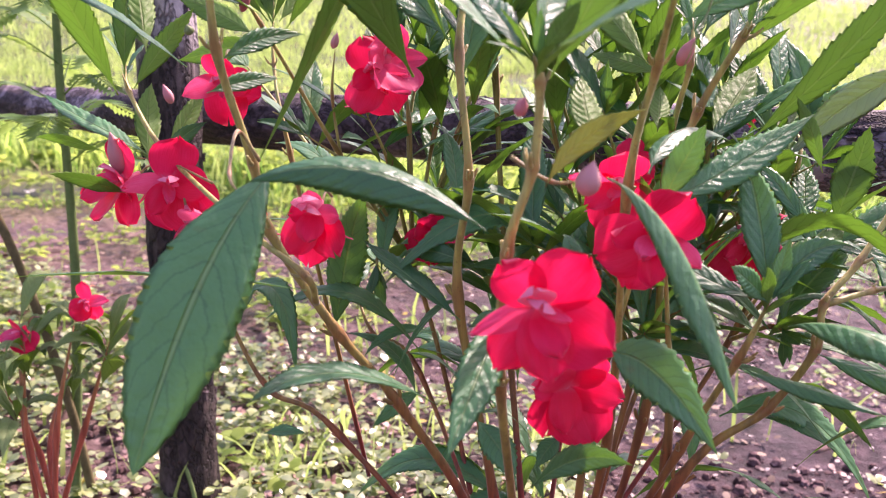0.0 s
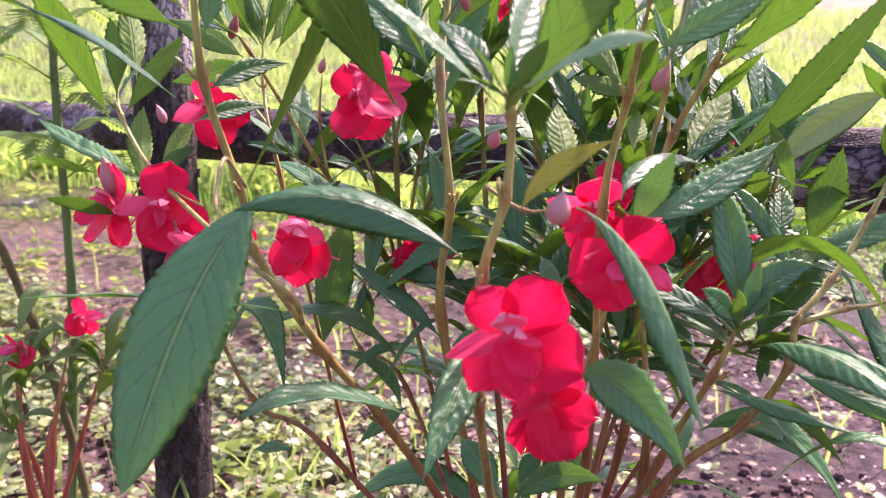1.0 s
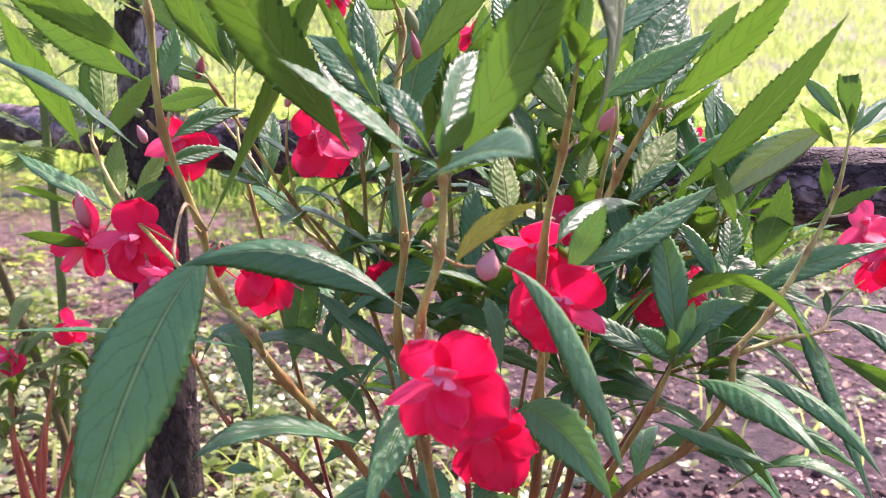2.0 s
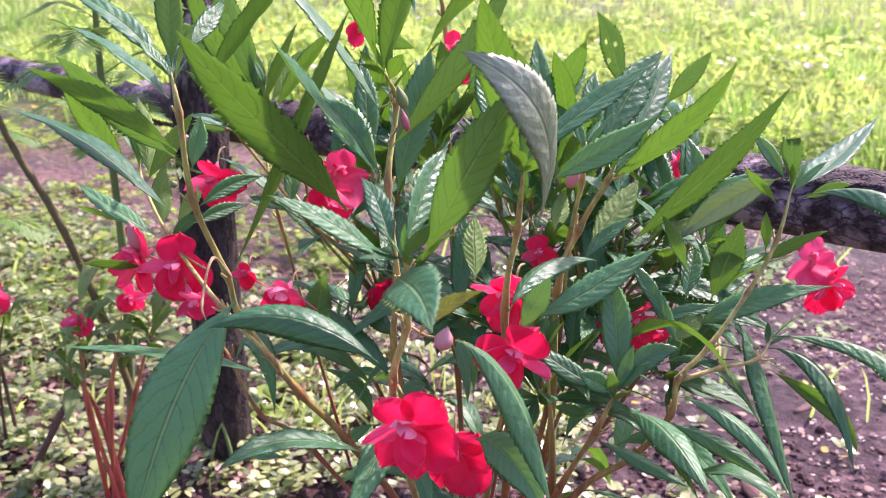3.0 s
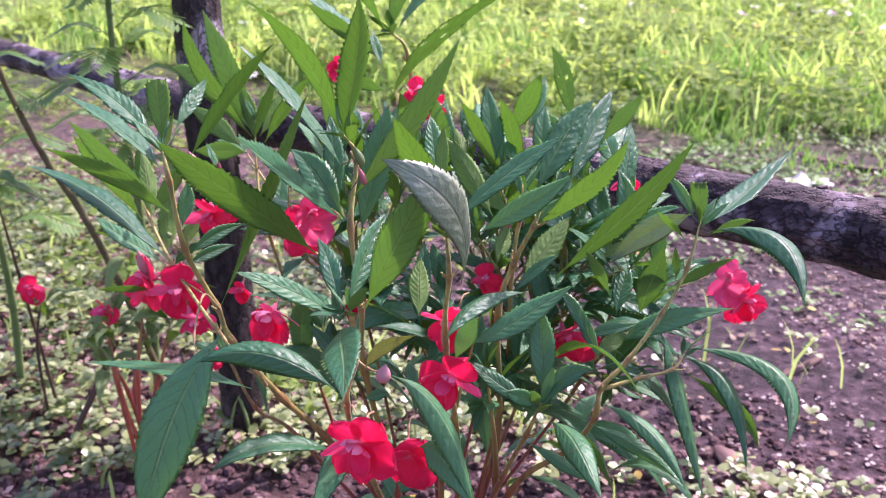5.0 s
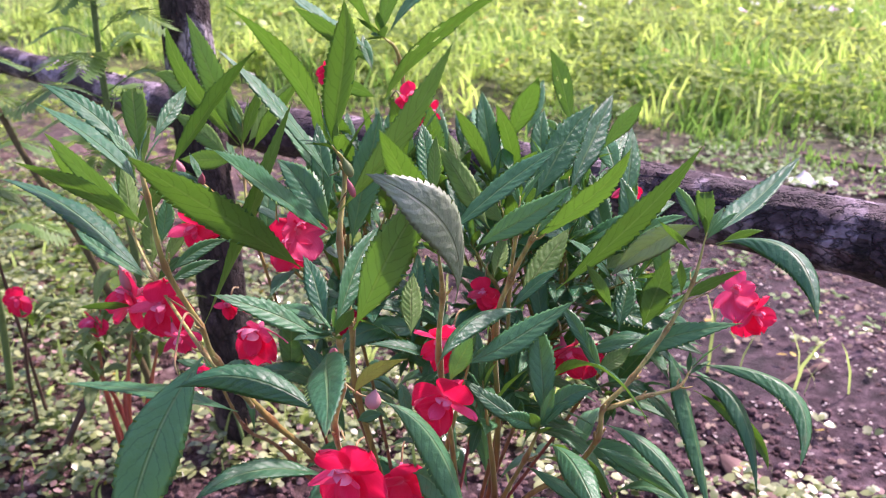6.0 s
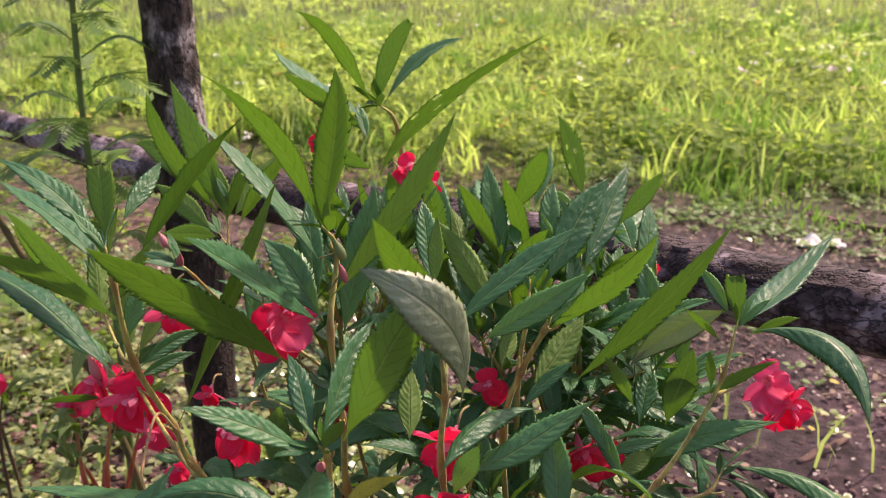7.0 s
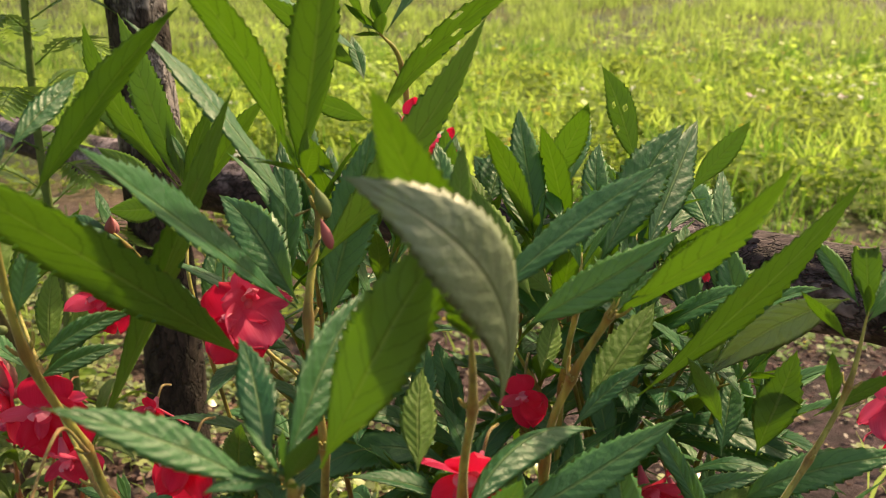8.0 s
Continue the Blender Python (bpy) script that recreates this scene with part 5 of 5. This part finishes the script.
# ---- feathery tall weed behind the bush ----
def feather_plant(label, root, top, seed, tiers):
    rng = random.Random(seed)
    root, top = Vector(root), Vector(top)
    ob = thing("feathery_weed", label, "weed", at=tuple(root))
    pts = spline([root - Vector((0, 0, 0.02)), root.lerp(top, 0.35) + Vector((0.008, 0, 0)), root.lerp(top, 0.7) - Vector((0.006, 0, 0)), top], 8)
    v, f = tube(pts, [0.0066 - 0.0038 * i / len(pts) for i in range(len(pts))], 8, 0.1)
    part("stem", v, f, GREENSTEM, ob)
    for k in range(tiers):
        s = 0.52 + 0.48 * k / tiers
        hub = root.lerp(top, s)
        ang = k * 2.4 + rng.uniform(-0.3, 0.3)
        ln = rng.uniform(0.08, 0.13) * (1.05 - 0.45 * (s - 0.3))
        d = Vector((math.cos(ang), math.sin(ang), 0))
        rib = spline([hub, hub + d * ln * 0.5 + Vector((0, 0, ln * 0.28)), hub + d * ln + Vector((0, 0, ln * 0.10))], 8)
        v, f = tube(rib, [0.0010 - 0.0006 * i / len(rib) for i in range(len(rib))], 5)
        verts, faces = list(v), list(f)
        for i in range(3, len(rib)):
            tan = (rib[i] - rib[i - 1]).normalized()
            side = tan.cross(Vector((0, 0, 1))).normalized()
            for sg in (-1, 1):
                l2 = ln * 0.42 * (1 - abs(i / len(rib) - 0.55)) * rng.uniform(0.8, 1.1)
                e = rib[i] + (side * sg * 0.85 + tan * 0.6).normalized() * l2 - Vector((0, 0, l2 * 0.15))
                m = rib[i].lerp(e, 0.5)
                w = tan * l2 * 0.16
                o = len(verts)
                verts += [rib[i], m + w, m - w, e, m + Vector((0, 0, -l2 * 0.03))]
                faces += [(o, o + 4, o + 1), (o, o + 2, o + 4), (o + 1, o + 4, o + 3), (o + 4, o + 2, o + 3)]
        tagged(part("frond", verts, faces, LEAF_FAR, ob), kind="stuff")
    return ob


feather_plant("tall feathery-leaved green weed by the fence", (-0.50, 0.98, 0), (-0.455, 0.935, 0.80), 3, 26)
feather_plant("feathery-leaved green weed with drooping fronds", (-0.78, 1.05, 0), (-0.66, 0.92, 0.58), 6, 18)

# ---- bare dark sapling and sticks ----
def stick(name, label, category, points, r0, r1, material):
    pts = spline(points, 8)
    v, f = tube(pts, [r0 + (r1 - r0) * i / (len(pts) - 1) for i in range(len(pts))], 9, 0.15)
    return tagged(part(name, v, f, material), label, category)


stick("sapling_stem", "bare dark leaning sapling stem", "sapling", [(-0.47, 0.985, -0.02), (-0.495, 0.955, 0.18), (-0.532, 0.923, 0.352), (-0.575, 0.918, 0.44), (-0.598, 0.902, 0.53), (-0.612, 0.885, 0.63)], 0.0056, 0.0034, OLIVESTEM)
stick("fallen_stick", "dark brown stick stuck in the weeds", "stick", [(-0.60, 0.88, 0.0), (-0.555, 0.90, 0.09), (-0.52, 0.93, 0.17)], 0.005, 0.004, DARKSTEM)
stick("grass_stalk", "yellow-green stalk leaning on the post", "stalk", [(-0.335, 0.945, 0.0), (-0.35, 0.955, 0.06), (-0.378, 0.965, 0.125)], 0.003, 0.0018, GREENSTEM)


def chip(name, label, at, size, turn, material, category, seed):
    """A split, uneven piece of wood or bark lying flat."""
    rng = random.Random(seed)
    verts, faces = [], []
    n = 9
    for top in (0, 1):
        for i in range(n + 1):
            s = i / n - 0.5
            for sg in (-1, 1):
                verts.append(Vector((s * size[0], sg * size[1] / 2 * (1 - (2 * s) ** 4 * 0.7) * rng.uniform(0.75, 1.1), top * size[2] * rng.uniform(0.7, 1.1))))
    w = 2 * (n + 1)
    for i in range(n):
        a = 2 * i
        faces += [(a, a + 2, a + 3, a + 1), (w + a, w + a + 1, w + a + 3, w + a + 2), (a, w + a, w + a + 2, a + 2), (a + 1, a + 3, w + a + 3, w + a + 1)]
    faces += [(0, 1, w + 1, w), (2 * n, w + 2 * n, w + 2 * n + 1, 2 * n + 1)]
    z = height(at[0], at[1])
    ob = part(name, verts, faces, material)
    ob.matrix_world = pose(at[0], at[1], z - 0.002, 0, rng.uniform(-4, 4), turn)
    return tagged(ob, label, category)


chip("bark_piece", "reddish-brown split bark piece on the earth", (0.375, 0.985), (0.14, 0.038, 0.014), 118, CHIP, "bark", 2)


def crumpled_sheet(at, size, turn, seed):
    """A thin crumpled sheet: creased by ridged noise, a flap standing up, with a thickness of its own."""
    nx, ny = 16, 9
    verts, faces = [], []
    for low in (0.0, 0.0012):
        for j in range(ny + 1):
            for i in range(nx + 1):
                u, v = i / nx - 0.5, j / ny - 0.5
                ragged = 1 + 0.22 * noise.noise(Vector((u * 5, v * 5, seed)))
                crease = 1 - abs(noise.noise(Vector((u * 4.2, v * 4.2, seed + 3)))) * 2.2
                flap = 0.020 * max(0.0, 1 - abs(u + 0.12) * 5.5) * max(0.0, v + 0.35)
                verts.append(Vector((u * size[0] * ragged, v * size[1] * ragged, 0.004 + size[2] * max(0.0, crease) * (1 - 1.4 * u * u) + flap - low)))
    w, top = nx + 1, (nx + 1) * (ny + 1)
    for j in range(ny):
        for i in range(nx):
            a = j * w + i
            faces += [(a, a + 1, a + w + 1, a + w), (top + a, top + a + w, top + a + w + 1, top + a + 1)]
    rim = list(range(w)) + [j * w + nx for j in range(1, ny + 1)] + [ny * w + i for i in range(nx - 1, -1, -1)] + [j * w for j in range(ny - 1, 0, -1)]
    for a, b in zip(rim, rim[1:] + rim[:1]):
        faces.append((a, top + a, top + b, b))
    ob = part("paper_scrap", verts, faces, PALE, smooth=False)
    ob.matrix_world = pose(at[0], at[1], height(at[0], at[1]) - 0.001, 0, 0, turn)
    return tagged(ob, "crumpled pale whitish scrap lying on the bare earth behind the rail", "scrap")


crumpled_sheet((0.732, 2.40), (0.115, 0.07, 0.014), 6, 5)
chip("dead_stick", "weathered brown stick lying at the meadow's edge", (0.86, 2.62), (0.28, 0.022, 0.016), -40, CHIP, "stick", 44)
for k, (x, y, turn, ln) in enumerate([(0.95, 2.35, 20, 0.3), (1.25, 2.6, -15, 0.4), (0.2, 2.75, 5, 0.25), (-1.3, 2.3, 30, 0.35), (-0.9, 2.6, -20, 0.3), (0.7, 1.9, 70, 0.16), (0.5, 1.3, 40, 0.12)]):
    chip("twig_litter", "thin brown dead twig on bare earth", (x, y), (ln, 0.014, 0.010), turn, CHIP, "twig", 30 + k)

# ---- light grasses, cover and litter ----
def blades_mesh(name, label, category, spots, material, seed):
    """spots: rows of x, y, height, width, lean, kinds of blade; one mesh of bent blades."""
    rng = np.random.default_rng(seed)
    n = len(spots)
    x, y, h, w = spots.T
    z = np.array([height(a, b) for a, b in zip(x, y)]) - 0.004
    az = rng.uniform(0, 2 * np.pi, n)
    lean = rng.uniform(0.05, 0.65, n) * h
    face = rng.uniform(0, 2 * np.pi, n)
    dx, dy = np.cos(az) * lean, np.sin(az) * lean
    wx, wy = np.cos(face) * w, np.sin(face) * w
    rows = []
    for s, ww in ((0, 0.8), (0.4, 1.0), (0.75, 0.65)):
        for sg in (-1, 1):
            rows.append(np.stack([x + dx * s * s + sg * wx * ww, y + dy * s * s + sg * wy * ww, z + h * s * (1 - 0.15 * s)], 1))
    rows.append(np.stack([x + dx, y + dy, z + h * 0.85], 1))
    v = np.stack(rows, 1).reshape(-1, 3)
    faces = []
    for i in range(n):
        o = i * 7
        faces += [(o, o + 1, o + 3, o + 2), (o + 2, o + 3, o + 5, o + 4), (o + 4, o + 5, o + 6)]
    ob = part(name, v.tolist(), faces, material)
    return tagged(ob, label, category, kind="stuff")


def scatter(n, x0, x1, y0, y1, seed, keep):
    rng = np.random.default_rng(seed)
    out = []
    while len(out) < n:
        x, y = rng.uniform(x0, x1), rng.uniform(y0, y1)
        rim = min(x - x0, x1 - x, y1 - y, y - y0) / (0.12 * (x1 - x0)) + 0.9 * noise.noise(Vector((x * 3, y * 3, seed)))
        if rng.uniform() < keep(x, y) * min(1.0, max(0.0, rim)):
            out.append((x, y))
    return np.array(out)


def clumps(x, y, s=1.6, off=0.0):
    return noise.noise(Vector((x * s, y * s, off)))


rng = np.random.default_rng(5)
# meadow, thinning towards the bare strip by the fence
p1 = scatter(80000, -5.2, 6.2, 1.9, 8.2, 1, lambda x, y: min(1, max(0.01, (y + 0.55 * min(x, 0) - 2.65 + 0.5 * clumps(x, y)) * 1.2)) * max(0.05, 0.25 + 2.4 * clumps(x, y, 2.3, 4) + 1.2 * clumps(x, y, 7.0, 9)))
h1 = rng.choice((0.45, 0.6, 0.8, 1.0, 1.5), len(p1)) * rng.uniform(0.06, 0.12, len(p1)) * (1 + 1.5 * np.array([clumps(a, b, 2.3, 4) for a, b in p1]))
b1 = np.column_stack([p1, h1, rng.uniform(0.0016, 0.0046, len(p1))])
deep = np.array([clumps(a, b, 1.3, 61) + 0.7 * clumps(a, b, 4.5, 62) for a, b in p1]) + rng.normal(0, 0.22, len(p1)) > -0.05
dry = ~deep & (rng.uniform(0, 1, len(p1)) < 0.06)
blades_mesh("meadow_grass", "sunlit yellow-green meadow grass behind the fence", "grass", b1[~deep & ~dry], GRASS, 1)
blades_mesh("meadow_grass", "deeper green patches in the meadow grass", "grass", b1[deep], GRASS_DEEP, 101)
blades_mesh("dry_grass", "dry straw-coloured blades among the meadow grass", "grass", b1[dry], STRAW, 102)
p6 = scatter(36000, -7.5, 9.0, 6.2, 15, 7, lambda x, y: max(0.1, 0.45 + 1.3 * clumps(x, y, 1.4, 5)))
blades_mesh("meadow_grass", "sunlit meadow grass further off", "grass", np.column_stack([p6, rng.uniform(0.06, 0.22, len(p6)), rng.uniform(0.003, 0.007, len(p6))]), GRASS, 8)
p2 = scatter(24000, -16, 20, 11.0, 28, 2, lambda x, y: 0.6 + 0.6 * clumps(x, y, 0.8))
blades_mesh("meadow_grass", "distant sunlit meadow grass", "grass", np.column_stack([p2, rng.uniform(0.12, 0.35, len(p2)), rng.uniform(0.006, 0.014, len(p2))]), GRASS, 2)
tuft = scatter(700, -3.5, 4.5, 2.9, 7.0, 31, lambda x, y: 0.5 if y + 0.55 * min(x, 0) > 2.8 else 0.06)
p4 = np.repeat(tuft, 12, axis=0) + rng.normal(0, 0.028, (len(tuft) * 12, 2))
blades_mesh("grass_tufts", "taller bright tufts standing out of the meadow", "grass", np.column_stack([p4, rng.uniform(0.08, 0.26, len(p4)), rng.uniform(0.0030, 0.007, len(p4))]), GRASS_SUNLIT, 32)
p5 = scatter(240, -1.8, 0.05, 0.72, 1.9, 33, lambda x, y: max(0.02, 0.25 + 1.3 * clumps(x, y, 3.2, 9)) * (0.15 if (x + 0.2) ** 2 + (y - 0.8) ** 2 < 0.05 else 1))
blades_mesh("weed_blades", "pale sunlit young grass and weeds by the post", "grass", np.column_stack([p5, rng.uniform(0.03, 0.11, len(p5)), rng.uniform(0.0014, 0.0036, len(p5))]), GRASS, 34)
p7 = scatter(9000, -6, 6, -5, 3.2, 71, lambda x, y: 1.0 if math.hypot(x, y - 1.2) + 0.6 * clumps(x, y, 1.5, 8) > 2.9 and (y < 1.0 or x > 0) else 0.0)
blades_mesh("meadow_grass", "short grass around the bare bed", "grass", np.column_stack([p7, rng.uniform(0.04, 0.12, len(p7)), rng.uniform(0.003, 0.007, len(p7))]), GRASS, 72)
p8 = scatter(200, -0.36, 0.12, 0.98, 1.30, 81, lambda x, y: max(0.0, 0.35 + 1.3 * clumps(x, y, 6.0, 3)))
blades_mesh("grass_tufts", "bright young grass beside the post", "grass", np.column_stack([p8, rng.uniform(0.03, 0.085, len(p8)), rng.uniform(0.0014, 0.003, len(p8))]), GRASS, 82)
p9 = scatter(4200, -3.2, 3.4, 2.0, 3.4, 85, lambda x, y: max(0.012, 0.12 + 0.60 * (y + 0.55 * min(x, 0) - 2.6) + 1.1 * clumps(x, y, 3.4, 13)))
blades_mesh("short_grass", "short sparse grass where the meadow thins into bare earth", "grass", np.column_stack([p9, rng.uniform(0.015, 0.06, len(p9)), rng.uniform(0.0014, 0.0032, len(p9))]), GRASS_DEEP, 86)
p3 = scatter(110, -1.6, 1.4, 0.8, 2.3, 3, lambda x, y: 0.25 + 0.9 * clumps(x, y, 2.0, 2))
blades_mesh("grass_tufts", "sparse young grass blades in the damp earth", "grass", np.column_stack([p3, rng.uniform(0.03, 0.14, len(p3)), rng.uniform(0.0012, 0.0032, len(p3))]), GRASS, 3)


def rosettes(name, label, category, spots, size, material, seed, per=(3, 6), rise=0.03, kind="stuff"):
    """Small rounded leaves in tufts; one mesh."""
    rng = random.Random(seed)
    verts, faces = [], []
    for x, y in spots:
        z = height(x, y)
        hub = Vector((x, y, z + rng.uniform(0.2, 1.0) * rise))
        for _ in range(rng.randint(*per)):
            a, el = rng.uniform(0, 6.283), rng.uniform(-0.2, 0.7)
            ln = size * rng.uniform(0.6, 1.3)
            d = Vector((math.cos(a) * math.cos(el), math.sin(a) * math.cos(el), math.sin(el)))
            w = Vector((-math.sin(a), math.cos(a), rng.uniform(-0.4, 0.4))) * ln * rng.uniform(0.26, 0.42)
            p = hub + d * ln * 0.25
            droop = Vector((0, 0, -0.18 * ln))
            o = len(verts)
            verts += [p, p + d * ln * 0.35 + w, p + d * ln * 0.35 + Vector((0, 0, -0.05 * ln)), p + d * ln * 0.35 - w, p + d * ln * 0.75 + w * 0.8 + droop * 0.5, p + d * ln * 0.75 + droop * 0.4, p + d * ln * 0.75 - w * 0.8 + droop * 0.5, p + d * ln + droop]
            faces += [(o, o + 2, o + 1), (o, o + 3, o + 2), (o + 1, o + 2, o + 5, o + 4), (o + 2, o + 3, o + 6, o + 5), (o + 4, o + 5, o + 7), (o + 5, o + 6, o + 7)]
    ob = part(name, verts, faces, material)
    return tagged(ob, label, category, kind=kind)


def cover_density(x, y):
    west = min(1.0, max(0.0, 0.55 - 1.4 * (x - 0.1) + 0.8 * clumps(x, y, 1.7, 31)))
    left = 0.62 * west + (1 - west) * (0.05 - 0.13 * min(1.0, max(0.0, (y - 1.0) * 2.0)))
    bed = 0.04 if -0.50 + 0.1 * clumps(x, y, 6.0, 5) < x < 0.25 and y < 0.90 + 0.12 * clumps(x, y, 5.0, 2) else 1.0
    near = max(0.0, 1.0 - abs(y - 0.95) * 3.0)
    edge = 1.30 + 0.9 * max(0.0, -0.45 - x) + 0.25 * clumps(x, y, 2.2, 17)
    bare = min(1.0, max(0.07, 1 - (y - edge) * 3.0))
    return bed * bare * max(0.012, (left + 0.95 * clumps(x, y, 3.1, 7)) * (0.22 + 0.78 * max(west, near))) * (1.0 if y < 1.7 else max(0.08, 1 - (y - 1.7) * 1.2))


c1 = scatter(6000, -2.1, 1.6, 0.30, 2.7, 11, cover_density)
rosettes("ground_cover", "pale grey-green creeping weeds over damp earth", "ground cover", c1, 0.0155, COVER, 12, per=(5, 8), rise=0.040)
c9 = scatter(1500, -2.1, 0.9, 0.30, 2.6, 61, cover_density)
rosettes("ground_cover", "small pinkish leaf rosettes among the creeping weeds", "ground cover", c9, 0.0115, COVER_PINK, 62, per=(4, 7), rise=0.028)
c11 = scatter(380, -4.0, 5.5, 3.2, 8.0, 91, lambda x, y: max(0.05, 0.3 + 1.5 * clumps(x, y, 0.9, 41)))
rosettes("meadow_weeds", "darker broad-leaved clumps in the meadow", "weeds", c11, 0.055, MEADOW, 92, per=(9, 15), rise=0.10)
c13 = scatter(900, -4.0, 5.5, 3.6, 9.0, 93, lambda x, y: max(0.02, 0.1 + 1.5 * clumps(x, y, 1.1, 45)))
rosettes("meadow_weeds", "bright backlit weed leaves in the meadow", "weeds", c13, 0.042, GRASS_SUNLIT, 94, per=(4, 8), rise=0.24)
c8 = scatter(1500, -3.6, 0.15, 1.0, 3.6, 63, lambda x, y: max(0.0, 0.25 + 1.2 * clumps(x, y, 2.4, 21)))
rosettes("low_weeds", "scattered low green weeds on the bare strip", "weeds", c8, 0.022, MEADOW, 64, per=(4, 7), rise=0.05)
c2 = scatter(19000, -3.5, 4.5, 2.6, 7.0, 13, lambda x, y: (0.35 + 0.9 * clumps(x, y, 1.5, 3)) * (1 if y + 0.55 * min(x, 0) > 2.9 else 0.05))
rosettes("meadow_weeds", "low broad-leaved weeds among the meadow grass", "weeds", c2, 0.030, MEADOW, 14, per=(3, 6), rise=0.15)
c10 = scatter(3600, -0.2, 3.6, 1.4, 3.6, 65, lambda x, y: max(0.0, -0.05 + 0.40 * (y - 1.8) + 1.2 * clumps(x, y, 3.0, 27)))
rosettes("low_weeds", "dark mossy weeds creeping over the bare strip", "weeds", c10, 0.016, LEAF_FAR, 66, per=(4, 7), rise=0.02)
c3 = scatter(5200, -2.2, 1.9, 0.75, 3.3, 15, lambda x, y: 0.35 + 0.8 * clumps(x, y, 2.0, 12))
rosettes("leaf_litter", "dry brown leaves lying on the earth", "leaf litter", c3, 0.013, DRY, 16, per=(1, 2), rise=0.014)
c12 = scatter(2300, -0.3, 2.2, 0.75, 2.6, 75, lambda x, y: max(0.0, 0.35 + 1.0 * clumps(x, y, 4.0, 51)))
rosettes("leaf_litter", "tiny pale leaf scraps strewn on the earth", "leaf litter", c12, 0.0075, PALEBITS, 76, per=(1, 3), rise=0.008)
c4 = scatter(160, -1.5, 1.0, 0.75, 2.0, 17, lambda x, y: 0.6)
rosettes("yellow_litter", "small fallen yellow leaves among the weeds", "leaf litter", c4, 0.016, YELLOW, 18, per=(1, 1), rise=0.02)
c5 = scatter(150, -2.5, 4.0, 3.0, 8.0, 19, lambda x, y: max(0.02, 1.6 * clumps(x, y, 0.9, 71)))
rosettes("meadow_blooms", "tiny white meadow flowers in the grass", "wildflowers", c5, 0.022, WHITE, 20, per=(3, 5), rise=0.2)
c6 = scatter(260, -2.5, 4.0, 3.0, 8.0, 21, lambda x, y: 0.5)
c7 = scatter(26, -2.5, 4.0, 3.0, 7.0, 23, lambda x, y: 0.5)
rosettes("meadow_blooms", "tiny lilac-pink meadow flowers in the grass", "wildflowers", c7, 0.026, LILAC, 24, per=(4, 6), rise=0.22)
rosettes("meadow_blooms", "tiny yellow meadow flowers in the grass", "wildflowers", c6, 0.026, YELLOW, 22, per=(3, 5), rise=0.25)


# ---- clods of tilled earth ----
def clods(spots, seed, least, most, label, flat=1.0):
    rng = random.Random(seed)
    verts, faces = [], []
    for x, y in spots:
        r = least + (most - least) * rng.random() ** 2.2
        c = Vector((x, y, height(x, y) + r * 0.25))
        o = len(verts)
        for ring, zz in ((0.75, -0.4), (1.0, 0.1), (0.6, 0.65)):
            for k in range(6):
                a = k * 1.0472 + rng.uniform(-0.3, 0.3)
                q = r * ring * rng.uniform(0.75, 1.2)
                verts.append(c + Vector((math.cos(a) * q, math.sin(a) * q, zz * r * flat * rng.uniform(0.8, 1.1))))
        verts.append(c + Vector((0, 0, r * flat * 0.8)))
        for j in range(2):
            for k in range(6):
                a, d = o + j * 6 + k, o + j * 6 + (k + 1) % 6
                faces.append((a, d, d + 6, a + 6))
        faces += [(o + 12 + k, o + 12 + (k + 1) % 6, o + 18) for k in range(6)]
    tagged(part("soil_clods", verts, faces, CLOD, smooth=False), label, "soil", kind="stuff")


clods(scatter(3000, -0.95, 0.55, 0.35, 1.25, 41, lambda x, y: 0.5 + 0.6 * clumps(x, y, 3.0, 6)), 42, 0.003, 0.011, "crumbly dark clods of damp earth")
clods(scatter(13000, -1.9, 1.8, 0.45, 2.3, 43, lambda x, y: max(0.03, 0.3 + 1.0 * clumps(x, y, 2.6, 16)) * (1.0 if x > -0.2 else 0.4)), 44, 0.0015, 0.007, "trodden crumbs and flat lumps of damp mud", 0.4)


# ---- shrubs on the far rise ----
def far_shrubs():
    rng = random.Random(51)
    verts, faces = [], []
    for _ in range(16):
        x, y = rng.uniform(-26, 34), rng.uniform(42, 56)
        z = height(x, y)
        size = rng.uniform(0.8, 2.0)
        for _ in range(420):
            a, b2 = rng.uniform(0, 6.283), rng.uniform(0, 1)
            r = size * rng.uniform(0.5, 1.1) * (1 - 0.5 * b2)
            p = Vector((x + math.cos(a) * r * 1.5, y + math.sin(a) * r, z + b2 * size * rng.uniform(0.8, 1.2)))
            d = Vector((rng.uniform(-1, 1), rng.uniform(-1, 1), rng.uniform(-0.4, 1))).normalized() * 0.22
            w = d.orthogonal().normalized() * 0.10
            o = len(verts)
            verts += [p - d, p + w, p + d, p - w]
            faces.append((o, o + 1, o + 2, o + 3))
    tagged(part("far_shrubs", verts, faces, SHRUB), "hazy grey-green shrubs on the far rise", "shrubs", kind="stuff")


far_shrubs()
